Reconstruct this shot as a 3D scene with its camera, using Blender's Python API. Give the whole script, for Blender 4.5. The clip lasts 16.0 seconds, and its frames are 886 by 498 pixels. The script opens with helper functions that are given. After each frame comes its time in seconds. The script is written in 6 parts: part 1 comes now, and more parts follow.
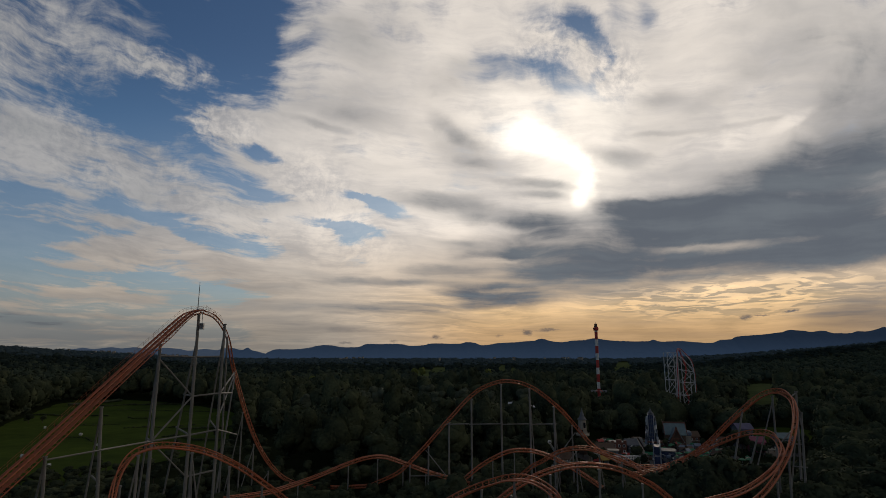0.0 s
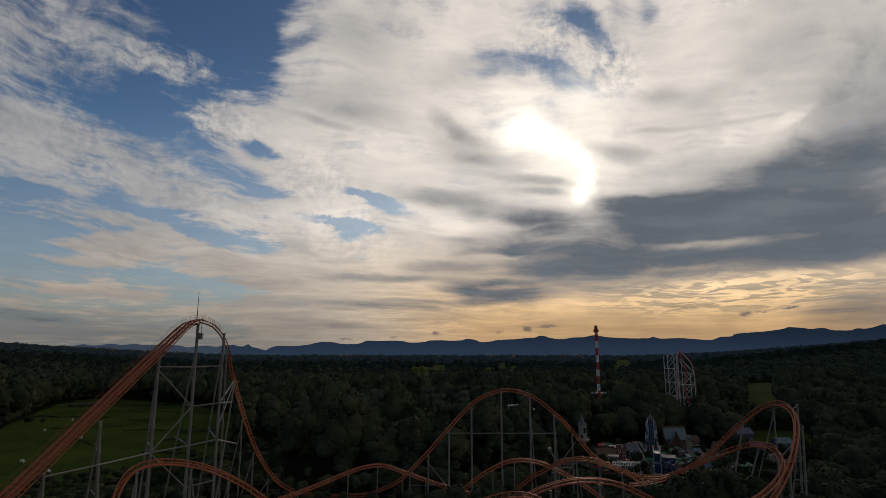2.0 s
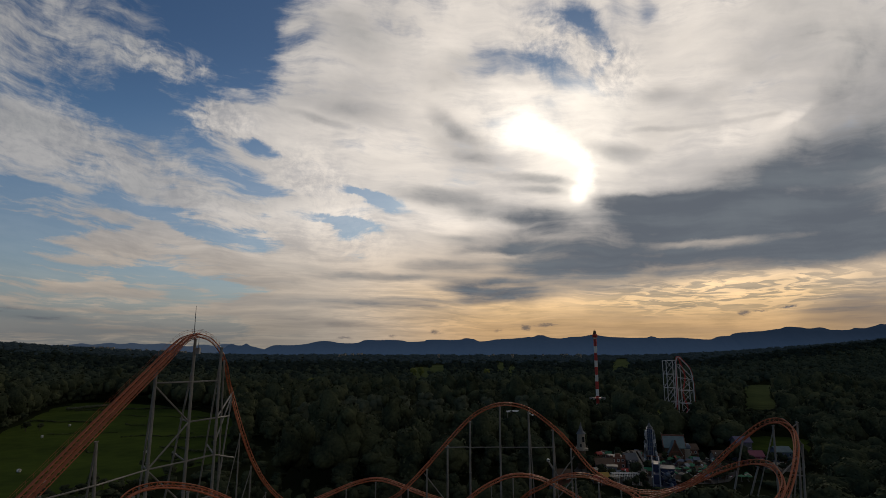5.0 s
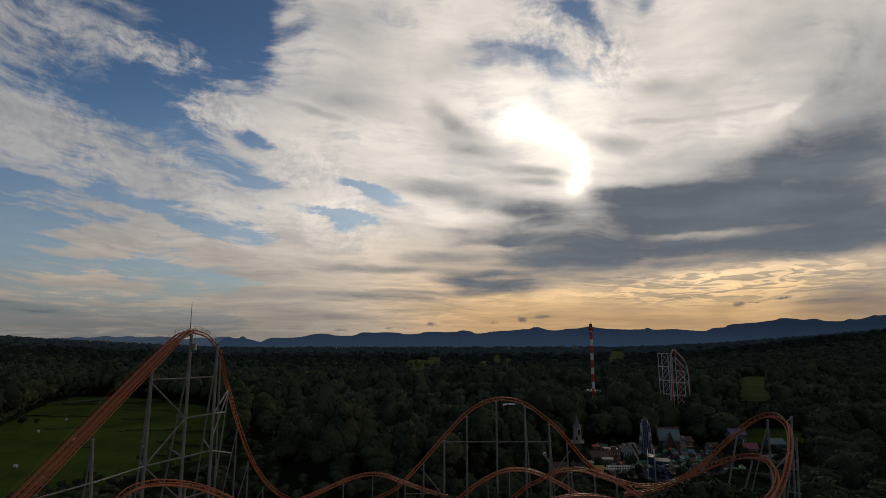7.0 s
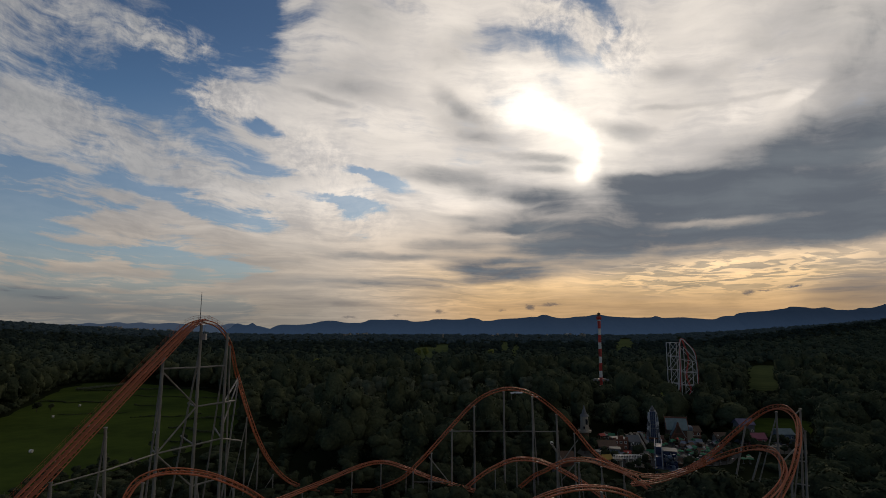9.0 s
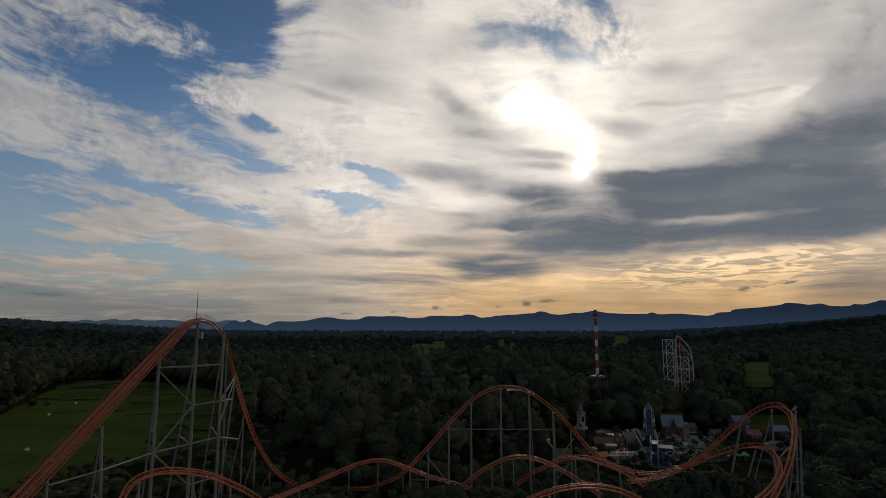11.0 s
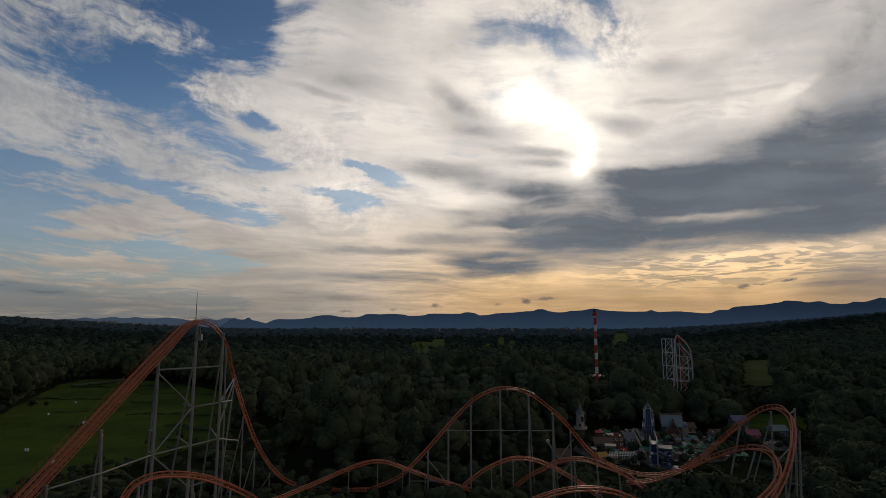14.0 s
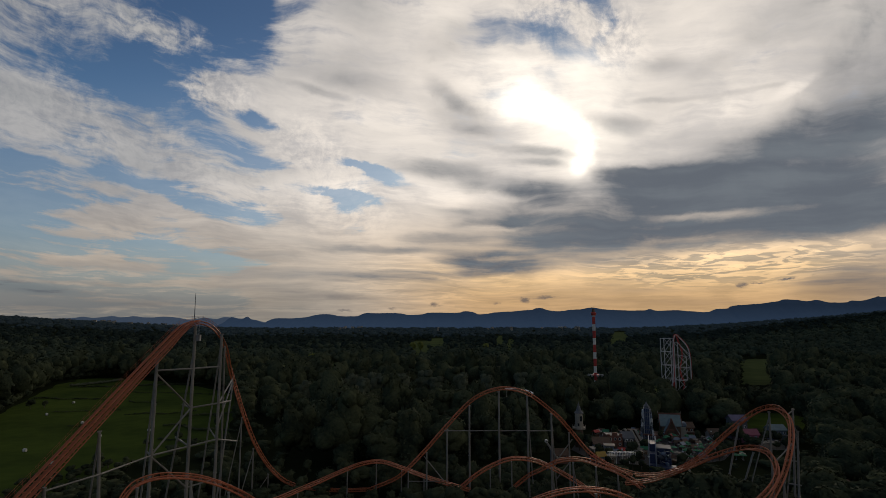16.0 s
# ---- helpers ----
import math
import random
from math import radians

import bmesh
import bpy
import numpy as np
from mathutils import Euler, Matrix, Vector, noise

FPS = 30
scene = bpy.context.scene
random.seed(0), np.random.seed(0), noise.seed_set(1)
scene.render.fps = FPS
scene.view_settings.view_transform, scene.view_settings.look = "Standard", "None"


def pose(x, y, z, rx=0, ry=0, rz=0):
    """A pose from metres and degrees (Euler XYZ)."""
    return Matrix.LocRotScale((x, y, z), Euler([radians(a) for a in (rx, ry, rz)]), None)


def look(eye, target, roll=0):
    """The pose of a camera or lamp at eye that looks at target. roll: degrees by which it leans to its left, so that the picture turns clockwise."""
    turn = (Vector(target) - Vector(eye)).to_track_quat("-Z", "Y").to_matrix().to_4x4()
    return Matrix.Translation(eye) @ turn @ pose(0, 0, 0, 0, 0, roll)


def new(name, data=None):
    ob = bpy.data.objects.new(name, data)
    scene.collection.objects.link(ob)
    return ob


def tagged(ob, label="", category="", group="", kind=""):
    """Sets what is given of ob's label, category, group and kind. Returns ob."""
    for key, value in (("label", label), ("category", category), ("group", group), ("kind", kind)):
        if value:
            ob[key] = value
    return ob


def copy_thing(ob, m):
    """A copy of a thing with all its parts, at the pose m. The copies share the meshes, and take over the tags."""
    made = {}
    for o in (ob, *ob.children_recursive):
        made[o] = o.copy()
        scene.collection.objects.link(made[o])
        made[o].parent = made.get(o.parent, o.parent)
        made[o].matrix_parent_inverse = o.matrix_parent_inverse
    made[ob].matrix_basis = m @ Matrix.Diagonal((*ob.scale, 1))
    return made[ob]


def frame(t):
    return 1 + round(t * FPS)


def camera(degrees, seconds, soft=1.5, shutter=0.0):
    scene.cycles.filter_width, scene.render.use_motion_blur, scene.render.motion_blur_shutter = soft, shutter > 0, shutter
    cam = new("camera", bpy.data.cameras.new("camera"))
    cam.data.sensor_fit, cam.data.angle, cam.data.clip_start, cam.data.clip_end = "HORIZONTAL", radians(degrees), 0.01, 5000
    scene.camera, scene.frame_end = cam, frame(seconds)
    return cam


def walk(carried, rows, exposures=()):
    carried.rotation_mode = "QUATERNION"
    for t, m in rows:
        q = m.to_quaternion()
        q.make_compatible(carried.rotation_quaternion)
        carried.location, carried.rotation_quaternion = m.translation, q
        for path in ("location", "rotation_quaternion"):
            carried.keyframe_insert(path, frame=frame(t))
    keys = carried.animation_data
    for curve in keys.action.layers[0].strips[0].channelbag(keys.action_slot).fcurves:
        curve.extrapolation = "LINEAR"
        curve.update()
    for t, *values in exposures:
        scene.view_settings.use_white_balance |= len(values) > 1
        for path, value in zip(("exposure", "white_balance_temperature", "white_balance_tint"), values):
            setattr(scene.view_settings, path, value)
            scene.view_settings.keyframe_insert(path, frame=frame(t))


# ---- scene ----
# ------------------------------------------------------------ camera
cam = camera(77.0, 16.0, soft=0.6)
# seconds, height, yaw, pitch, roll of a drone that climbs on the spot
PATH = [
    (0.0, 42.00, 0.19, 10.74, 0.00),
    (0.5, 43.01, 0.24, 10.04, 0.02),
    (1.0, 44.03, 0.36, 9.98, -0.15),
    (1.5, 44.96, 0.38, 10.06, -0.16),
    (2.0, 45.75, 0.19, 10.37, -0.04),
    (2.5, 46.53, 0.09, 10.57, 0.07),
    (3.0, 47.72, 0.14, 10.05, 0.08),
    (3.5, 48.55, 0.13, 10.02, 0.12),
    (4.0, 49.24, 0.24, 10.26, -0.02),
    (6.5, 50.77, -0.36, 9.86, -0.05),
    (7.0, 51.06, -0.30, 9.44, 0.09),
    (7.5, 51.37, -0.06, 8.71, 0.17),
    (8.0, 51.59, 0.07, 8.18, -0.02),
    (8.5, 51.85, 0.14, 8.07, -0.17),
    (9.0, 51.92, 0.50, 8.16, -0.11),
    (11.5, 52.70, 0.11, 7.76, -0.01),
    (12.0, 52.88, 0.08, 7.82, 0.03),
    (12.5, 52.99, 0.04, 8.03, 0.09),
    (13.0, 53.13, -0.10, 8.15, 0.19),
    (13.5, 53.41, -0.05, 7.52, 0.10),
    (14.0, 53.59, 0.13, 7.56, -0.03),
    (14.5, 53.60, 0.27, 7.65, -0.16),
    (15.0, 53.65, 0.15, 7.98, -0.03),
    (15.5, 53.81, -0.02, 8.01, 0.08),
    (16.0, 54.00, 0.00, 7.45, 0.00),
]
walk(cam, [(t, pose(0, 0, z, 90 + pitch, roll, yaw)) for t, z, yaw, pitch, roll in PATH], [(0, -0.08), (4, -0.06), (7, -0.05), (12, 0.02), (16, 0.02)])

# ------------------------------------------------------------ sky and sun
SUN_AZ, SUN_EL = 13.8, 14.4          # degrees to the right of +Y, and above the horizon
CLOUD_TILT = 10.74                   # the cloud layer is laid out on a plane facing this elevation

world = bpy.data.worlds.new("sky")
scene.world = world
world.use_nodes = True
wn, wl = world.node_tree.nodes, world.node_tree.links
wn.clear()


def wnode(kind, **props):
    n = wn.new(kind)
    for key, value in props.items():
        setattr(n, key, value)
    return n


def plug(sock, value):
    if isinstance(value, bpy.types.NodeSocket):
        wl.new(value, sock)
    else:
        sock.default_value = value


def wmath(op, a, b=None, c=None, clamp=False):
    n = wnode("ShaderNodeMath", operation=op, use_clamp=clamp)
    for s, v in zip(n.inputs, (a, b, c)):
        if v is not None:
            plug(s, v)
    return n.outputs[0]


def wvec(op, a, b=None):
    n = wnode("ShaderNodeVectorMath", operation=op)
    plug(n.inputs[0], a)
    if b is not None:
        plug(n.inputs[1], b)
    return n.outputs[0]


def wstep(value, lo, hi, out_lo=0.0, out_hi=1.0):
    n = wnode("ShaderNodeMapRange", interpolation_type="SMOOTHSTEP")
    plug(n.inputs[0], value)
    for s, v in zip(list(n.inputs)[1:5], (lo, hi, out_lo, out_hi)):
        plug(s, v)
    return n.outputs[0]


def wnoise(vec, scale, detail=5.0, rough=0.55, distortion=0.0):
    n = wnode("ShaderNodeTexNoise")
    plug(n.inputs["Vector"], vec)
    n.inputs["Scale"].default_value, n.inputs["Detail"].default_value = scale, detail
    n.inputs["Roughness"].default_value, n.inputs["Distortion"].default_value = rough, distortion
    return n


def wmap(vec, rot=0.0, scale=(1, 1, 1), loc=(0, 0, 0)):
    n = wnode("ShaderNodeMapping")
    plug(n.inputs["Vector"], vec)
    n.inputs["Rotation"].default_value = (0, 0, radians(rot))
    n.inputs["Scale"].default_value, n.inputs["Location"].default_value = scale, loc
    return n.outputs[0]


def wmix(fac, a, b):
    n = wnode("ShaderNodeMix", data_type="RGBA", clamp_factor=True)
    plug(n.inputs[0], fac)
    plug(n.inputs[6], a)
    plug(n.inputs[7], b)
    return n.outputs[2]


way = wnode("ShaderNodeTexCoord").outputs["Generated"]
tilt = wnode("ShaderNodeMapping")
wl.new(way, tilt.inputs["Vector"])
tilt.inputs["Rotation"].default_value = (radians(-CLOUD_TILT), 0, 0)
split = wnode("ShaderNodeSeparateXYZ")
wl.new(tilt.outputs[0], split.inputs[0])
depth = wmath("MAXIMUM", split.outputs[1], 0.3)
rise = wnode("ShaderNodeSeparateXYZ")
wl.new(way, rise.inputs[0])
height = rise.outputs[2]


def wjoin(a, b, c=0.0):
    n = wnode("ShaderNodeCombineXYZ")
    for s, v in zip(n.inputs, (a, b, c)):
        plug(s, v)
    return n.outputs[0]


# the cloud layer's plane: across to the right, down towards the horizon, the sun near (1022, 355)
across = wmath("MULTIPLY_ADD", wmath("DIVIDE", split.outputs[0], depth), 985.6, 784.0)
down = wmath("MULTIPLY_ADD", wmath("DIVIDE", split.outputs[2], depth), -985.6, 441.0)
sheet = wjoin(across, down)
# wind lines: falling to the right in the west, level at the middle, rising in the east; crowded near the horizon
sweep = wmath("MULTIPLY", wmath("MULTIPLY_ADD", across, -0.000075, 0.15), across)
lift = wmath("MAXIMUM", wmath("SUBTRACT", 700.0, down), 20.0)
lane = wmath("MULTIPLY", wmath("LOGARITHM", wmath("MULTIPLY_ADD", lift, 1 / 140.0, 1.0), math.e), 330.0)
lane = wmath("ADD", lane, wmath("MULTIPLY", sweep, wstep(down, 655.0, 470.0)))
half = (0.5, 0.5, 0.5)
stream = wjoin(across, lane)
curl = wvec("MULTIPLY", wvec("SUBTRACT", wnoise(wmap(stream, 0, (0.0050, 0.0085, 1)), 1.0, 3.0, 0.5).outputs["Color"], half), (110, 46, 0))
stream = wvec("ADD", stream, curl)


def warped(long, tall, amount, detail=3.0, rough=0.55):
    """Wandering of the cloud outlines, drawn out along the wind."""
    n = wnoise(wmap(stream, 0, (1.0 / long, 1.0 / tall, 1)), 1.0, detail, rough)
    return wvec("MULTIPLY", wvec("SUBTRACT", n.outputs["Color"], half), amount)


broad = warped(210, 110, (85, 46, 0))
medium = warped(62, 26, (52, 26, 0), 5.0, 0.62)
fine_warp = warped(15, 8, (14, 9, 0), 4.0, 0.65)
bent = wvec("ADD", wvec("ADD", sheet, broad), wvec("ADD", medium, fine_warp))
soft_bent = wvec("ADD", sheet, wvec("ADD", wvec("MULTIPLY", broad, (0.7, 0.5, 0)), wvec("MULTIPLY", medium, (0.9, 0.6, 0))))
small_bent = wvec("ADD", sheet, wvec("MULTIPLY", wvec("SUBTRACT", wnoise(wmap(sheet, 0, (0.08, 0.16, 1)), 1.0, 4.0, 0.7).outputs["Color"], half), (26, 12, 0)))


class Field:
    """A sum of soft ellipses and strokes on the cloud plane."""

    def __init__(self, base, plane):
        self.value, self.plane = base, plane

    def blob(self, x, y, rx, ry, turn, amount, edge=0.9):
        m = wnode("ShaderNodeMapping", vector_type="TEXTURE")
        wl.new(self.plane, m.inputs["Vector"])
        m.inputs["Location"].default_value = (x, y, 0)
        m.inputs["Rotation"].default_value = (0, 0, radians(turn))
        m.inputs["Scale"].default_value = (rx * 1.5, ry * 1.5, 1)
        g = wnode("ShaderNodeTexGradient", gradient_type="SPHERICAL")
        wl.new(m.outputs[0], g.inputs[0])
        self.value = wmath("MULTIPLY_ADD", wstep(g.outputs["Fac"], 0.0, edge), amount, self.value)

    def stroke(self, x0, y0, x1, y1, w, amount, edge=0.8):
        self.blob((x0 + x1) / 2, (y0 + y1) / 2, math.hypot(x1 - x0, y1 - y0) * 0.46 + w * 0.3, w * 1.25, math.degrees(math.atan2(y1 - y0, x1 - x0)), amount, edge)


place = wnode("ShaderNodeSeparateXYZ")
wl.new(bent, place.inputs[0])
bank_edge = wstep(wmath("ADD", place.outputs[0], wstep(down, 380.0, 520.0, 0.0, 60.0)), 452.0, 540.0)
low_veil = wstep(down, 440.0, 590.0)
cover = Field(wmath("ADD", wmath("MULTIPLY", bank_edge, 0.98), wmath("MULTIPLY", low_veil, 0.27)), bent)
shade, glow, disc = Field(0.12, soft_bent), Field(0.0, soft_bent), Field(0.0, sheet)
fleece, ribs, scud = Field(0.0, sheet), Field(0.0, soft_bent), Field(0.0, small_bent)

# the torn western rim of the high bank
cover.blob(480, 258, 130, 52, 24, 0.85, 0.7)
cover.stroke(318, 204, 500, 240, 20, 0.72)
cover.stroke(430, 296, 700, 350, 24, 0.55)
# thin cirrus in the west
cover.blob(30, 120, 150, 150, 0, 0.56)
cover.blob(70, 20, 170, 50, 6, 0.36)
cover.blob(190, 85, 90, 42, 20, 0.30)
cover.stroke(215, 88, 385, 142, 24, 0.52)
cover.stroke(-60, 215, 390, 325, 44, 0.74)
cover.blob(40, 300, 150, 45, 6, 0.42)
cover.stroke(180, 290, 380, 335, 26, 0.32)
cover.stroke(380, 335, 520, 375, 26, 0.34)
cover.stroke(200, 350, 330, 392, 12, 0.2)
cover.stroke(380, 176, 490, 192, 8, 0.22)
cover.blob(60, 420, 200, 110, 0, 0.22)
cover.stroke(60, 348, 220, 390, 19, 0.60)
cover.stroke(290, 362, 390, 382, 19, 0.72)
cover.stroke(330, 385, 580, 415, 20, 0.75)
cover.stroke(90, 430, 330, 438, 15, 0.85)
cover.stroke(110, 448, 300, 462, 16, 0.5)
cover.stroke(245, 402, 350, 446, 9, 0.62)
cover.stroke(300, 438, 430, 455, 15, 0.5)
cover.stroke(130, 455, 470, 478, 26, 0.55)
cover.blob(525, 425, 60, 52, 0, 0.35)
cover.stroke(300, 440, 570, 468, 24, 0.55)
cover.stroke(400, 494, 640, 496, 22, 0.5)
cover.stroke(470, 540, 660, 542, 18, 0.5)
cover.stroke(300, 548, 560, 552, 11, 0.4)
cover.stroke(130, 538, 310, 552, 8, 0.3)
cover.stroke(80, 508, 270, 540, 9, 0.55)
cover.stroke(120, 498, 240, 524, 5, 0.36)
cover.stroke(60, 525, 250, 545, 14, 0.28)
cover.blob(1150, 420, 420, 110, -4, 0.7)
cover.blob(900, 560, 700, 60, 0, 0.3)
cover.blob(1300, 200, 260, 160, 0, 0.2)
# clear gaps
cover.blob(472, 277, 58, 19, 20, -1.15)
cover.stroke(570, 336, 650, 346, 10, -1.15)
cover.stroke(625, 345, 720, 375, 11, -1.2)
cover.blob(606, 430, 42, 22, 0, -1.1)
cover.stroke(580, 406, 705, 414, 11, -0.95)
cover.stroke(500, 396, 640, 402, 7, -0.6)
cover.stroke(375, 418, 500, 438, 11, -0.5)
cover.stroke(330, 508, 490, 526, 10, -0.45)
cover.stroke(180, 486, 330, 500, 7, -0.35)
cover.stroke(380, 346, 570, 366, 12, -0.5)
cover.stroke(430, 390, 600, 398, 8, -0.62)
cover.blob(520, 22, 52, 30, -10, -0.62)
cover.stroke(505, 92, 570, 60, 12, -0.4)
cover.stroke(560, 60, 760, 62, 18, -0.26)
cover.stroke(760, 138, 960, 112, 26, -0.44)
cover.blob(930, 112, 60, 34, 0, -0.26)
cover.blob(1000, 80, 60, 50, 40, -0.32)
cover.stroke(950, 125, 1060, 158, 20, -0.62)
cover.blob(985, 25, 60, 46, 30, -0.55)
cover.stroke(1012, 0, 1042, 60, 20, -0.60)
cover.stroke(1036, 58, 1100, 116, 15, -0.70)
cover.stroke(1075, 118, 1050, 150, 12, -0.5)
cover.stroke(1150, 0, 1146, 50, 14, -0.42)
cover.blob(30, 440, 110, 70, 0, -0.24)
cover.blob(215, 190, 130, 50, 18, -0.45)
cover.blob(400, 80, 90, 90, 0, -0.35)
cover.blob(330, 20, 80, 40, 0, -0.3)

# the dark bank below the sun, its bright seams, and grey hollows in the high cloud
shade.stroke(1036, 386, 1420, 376, 26, 0.95, 0.9)
shade.stroke(1060, 384, 1640, 368, 38, 0.70, 1.0)
shade.blob(1260, 430, 330, 58, -2, 0.42)
shade.blob(1490, 316, 230, 76, -12, 0.74, 1.0)
shade.stroke(1300, 312, 1560, 266, 36, 0.40, 1.0)
shade.stroke(1085, 364, 1420, 306, 34, 0.50, 1.0)
shade.stroke(1400, 262, 1680, 120, 84, 0.58, 1.0)
shade.blob(1480, 405, 200, 60, -3, 0.45)
shade.stroke(1040, 362, 1160, 368, 12, 0.5)
shade.stroke(800, 440, 1140, 436, 20, 0.70, 1.0)
shade.stroke(785, 492, 1350, 470, 30, 0.86, 1.0)
shade.stroke(1360, 458, 1680, 424, 24, 0.5, 1.0)
shade.blob(1540, 530, 130, 50, -5, 0.28)
shade.stroke(1100, 450, 1660, 425, 36, 0.75, 1.0)
shade.stroke(780, 520, 970, 530, 17, 1.1)
shade.stroke(540, 546, 900, 545, 7, 0.50)
shade.stroke(540, 500, 800, 500, 6, 0.45)
shade.stroke(640, 566, 860, 566, 9, 0.40)
shade.stroke(480, 572, 640, 580, 7, 0.30)
shade.stroke(700, 476, 850, 480, 8, 0.35)
shade.stroke(800, 455, 930, 452, 8, 0.3)
shade.stroke(850, 318, 1010, 336, 8, 0.50)
shade.stroke(900, 345, 1010, 352, 6, 0.42)
shade.stroke(690, 352, 870, 362, 12, 0.50)
shade.stroke(810, 378, 1010, 392, 15, 0.58)
shade.stroke(900, 415, 1050, 412, 8, 0.5)
shade.blob(812, 262, 74, 46, 25, 0.38, 1.0)
shade.blob(850, 290, 50, 14, 10, 0.3)
shade.blob(655, 212, 84, 22, 6, 0.30)
shade.stroke(510, 205, 640, 240, 6, 0.35)
shade.stroke(760, 200, 840, 262, 12, 0.3)
shade.blob(1175, 176, 44, 18, -10, 0.42)
shade.blob(1255, 178, 60, 22, -15, 0.28)
shade.blob(1092, 276, 56, 18, 8, 0.48)
shade.stroke(1090, 240, 1260, 238, 4, 0.18)
shade.stroke(1230, 236, 1400, 208, 4, 0.18)
shade.blob(1480, 60, 170, 110, 0, 0.20)
shade.blob(1330, 150, 120, 60, -20, 0.20)
shade.stroke(720, 140, 960, 112, 28, 0.30)
shade.blob(580, 110, 130, 100, 0, 0.22)
shade.stroke(500, 170, 700, 180, 26, 0.25)
shade.blob(690, 40, 150, 40, 0, 0.16)
shade.blob(150, 90, 260, 170, 0, 0.20)
shade.stroke(-60, 556, 150, 578, 9, 0.85)
shade.stroke(0, 590, 400, 596, 7, 0.35)
shade.stroke(1150, 446, 1310, 436, 7, -0.45)
shade.stroke(1240, 434, 1480, 416, 9, -0.72)
shade.stroke(1110, 488, 1300, 476, 5, -0.12)
shade.blob(1540, 562, 130, 44, -3, 0.48)
shade.stroke(880, 398, 1030, 402, 12, 0.45)
shade.stroke(1040, 408, 1280, 418, 17, 0.55)
shade.stroke(690, 385, 840, 416, 13, -0.40)
shade.stroke(820, 460, 930, 462, 4, -0.35)
shade.stroke(840, 516, 930, 514, 5, -0.5)
shade.stroke(1060, 340, 1330, 330, 12, -0.25)
shade.stroke(1160, 290, 1340, 232, 14, -0.22)
shade.stroke(1360, 235, 1440, 195, 8, -0.30)
shade.blob(470, 420, 260, 60, 6, -0.20)
shade.blob(430, 230, 120, 40, 15, -0.18)
# shreds over the mountains
scud.blob(1316, 562, 10.2, 4.8, 0, 1.08)
scud.blob(1345, 559, 11.9, 2, 0, 0.72)
scud.blob(1395, 551, 15.3, 2.4, -12, 0.86)
scud.blob(930, 589, 9.35, 4.8, 0, 1.01)
scud.blob(968, 584, 18.7, 2.4, -3, 0.72)
scud.blob(769, 597, 8.5, 4, 0, 0.94)
scud.blob(692, 604, 10.2, 2.4, 0, 0.72)
scud.blob(880, 595, 6.8, 2.4, 0, 0.72)
scud.blob(606, 608, 15.3, 2.4, 0, 0.58)
# brightness of the veiled sun
glow.blob(910, 243, 52, 32, 0, 0.40)
glow.blob(962, 252, 58, 26, 24, 0.36)
glow.blob(1016, 286, 28, 18, 44, 0.32)
glow.blob(1034, 314, 16, 20, 0, 0.22)
glow.blob(1028, 334, 22, 26, 0, 0.30)
disc.blob(1022, 354, 14, 16, 0, 0.45, 0.9)
disc.blob(1020, 348, 30, 38, 0, 0.19)
glow.blob(985, 258, 170, 100, 18, 0.34)
glow.blob(1000, 330, 90, 60, 0, 0.12)
glow.blob(1085, 180, 80, 70, 0, 0.22)
glow.blob(940, 180, 170, 40, 0, 0.16)
# grain: ripples in the thin cirrus, ribs in the gold light
fleece.blob(90, 110, 190, 120, 20, 0.5)
fleece.stroke(215, 92, 385, 150, 34, 1.0)
fleece.stroke(320, 205, 450, 235, 30, 1.2)
fleece.stroke(480, 290, 620, 350, 40, 0.7)
fleece.blob(1090, 130, 50, 60, 0, 1.0)
fleece.blob(985, 80, 90, 70, 0, 0.7)
fleece.blob(620, 425, 90, 50, 0, 0.6)
fleece.stroke(300, 370, 520, 420, 40, 0.5)
fleece.stroke(-60, 240, 390, 330, 50, 0.5)
ribs.stroke(1150, 540, 1560, 500, 30, 1.0)
ribs.stroke(1020, 536, 1300, 528, 24, 0.7)
ribs.stroke(560, 560, 1000, 560, 40, 0.25)


def grain(long, tall, detail, rough, seed, distortion=0.0, turn=0.0, plane=None):
    return wnoise(wmap(plane or stream, turn, (1.0 / long, 1.0 / tall, 1), (seed, seed * 1.7, 0)), 1.0, detail, rough, distortion).outputs["Fac"]


centred = lambda v, amount: wmath("MULTIPLY_ADD", v, amount, -0.5 * amount)
billow = grain(120, 62, 8.0, 0.56, 3.1)
streak = grain(260, 34, 7.0, 0.56, 7.7)
fibre = grain(80, 9, 6.0, 0.64, 1.3, 0.1)
ripple = grain(17, 8, 5.0, 0.66, 5.9, 0.25)
bulge = grain(330, 150, 5.0, 0.52, 6.3, 0.4)
calm = wmath("MULTIPLY_ADD", wmath("MULTIPLY", wstep(across, 1040.0, 1250.0), wstep(down, 150.0, 230.0)), -0.36, 1.0)      # the smooth eastern bank
west_side = wstep(across, 640.0, 380.0)
thick = wmath("ADD", cover.value, wmath("ADD", centred(billow, 1.5), wmath("MULTIPLY", centred(streak, 1.55), wmath("MULTIPLY_ADD", wmath("MULTIPLY", wstep(across, 800.0, 400.0), wstep(down, 240.0, 400.0)), 1.7, 1.0))))
thick = wmath("ADD", thick, wmath("MULTIPLY", wmath("MULTIPLY_ADD", west_side, 0.6, 0.4), centred(fibre, 1.7)))
thick = wmath("ADD", thick, wmath("MULTIPLY", fleece.value, centred(ripple, 1.25)))
alpha = wmath("MAXIMUM", wstep(thick, -0.08, 0.92), wstep(down, 180.0, 420.0, 0.0, 0.26))
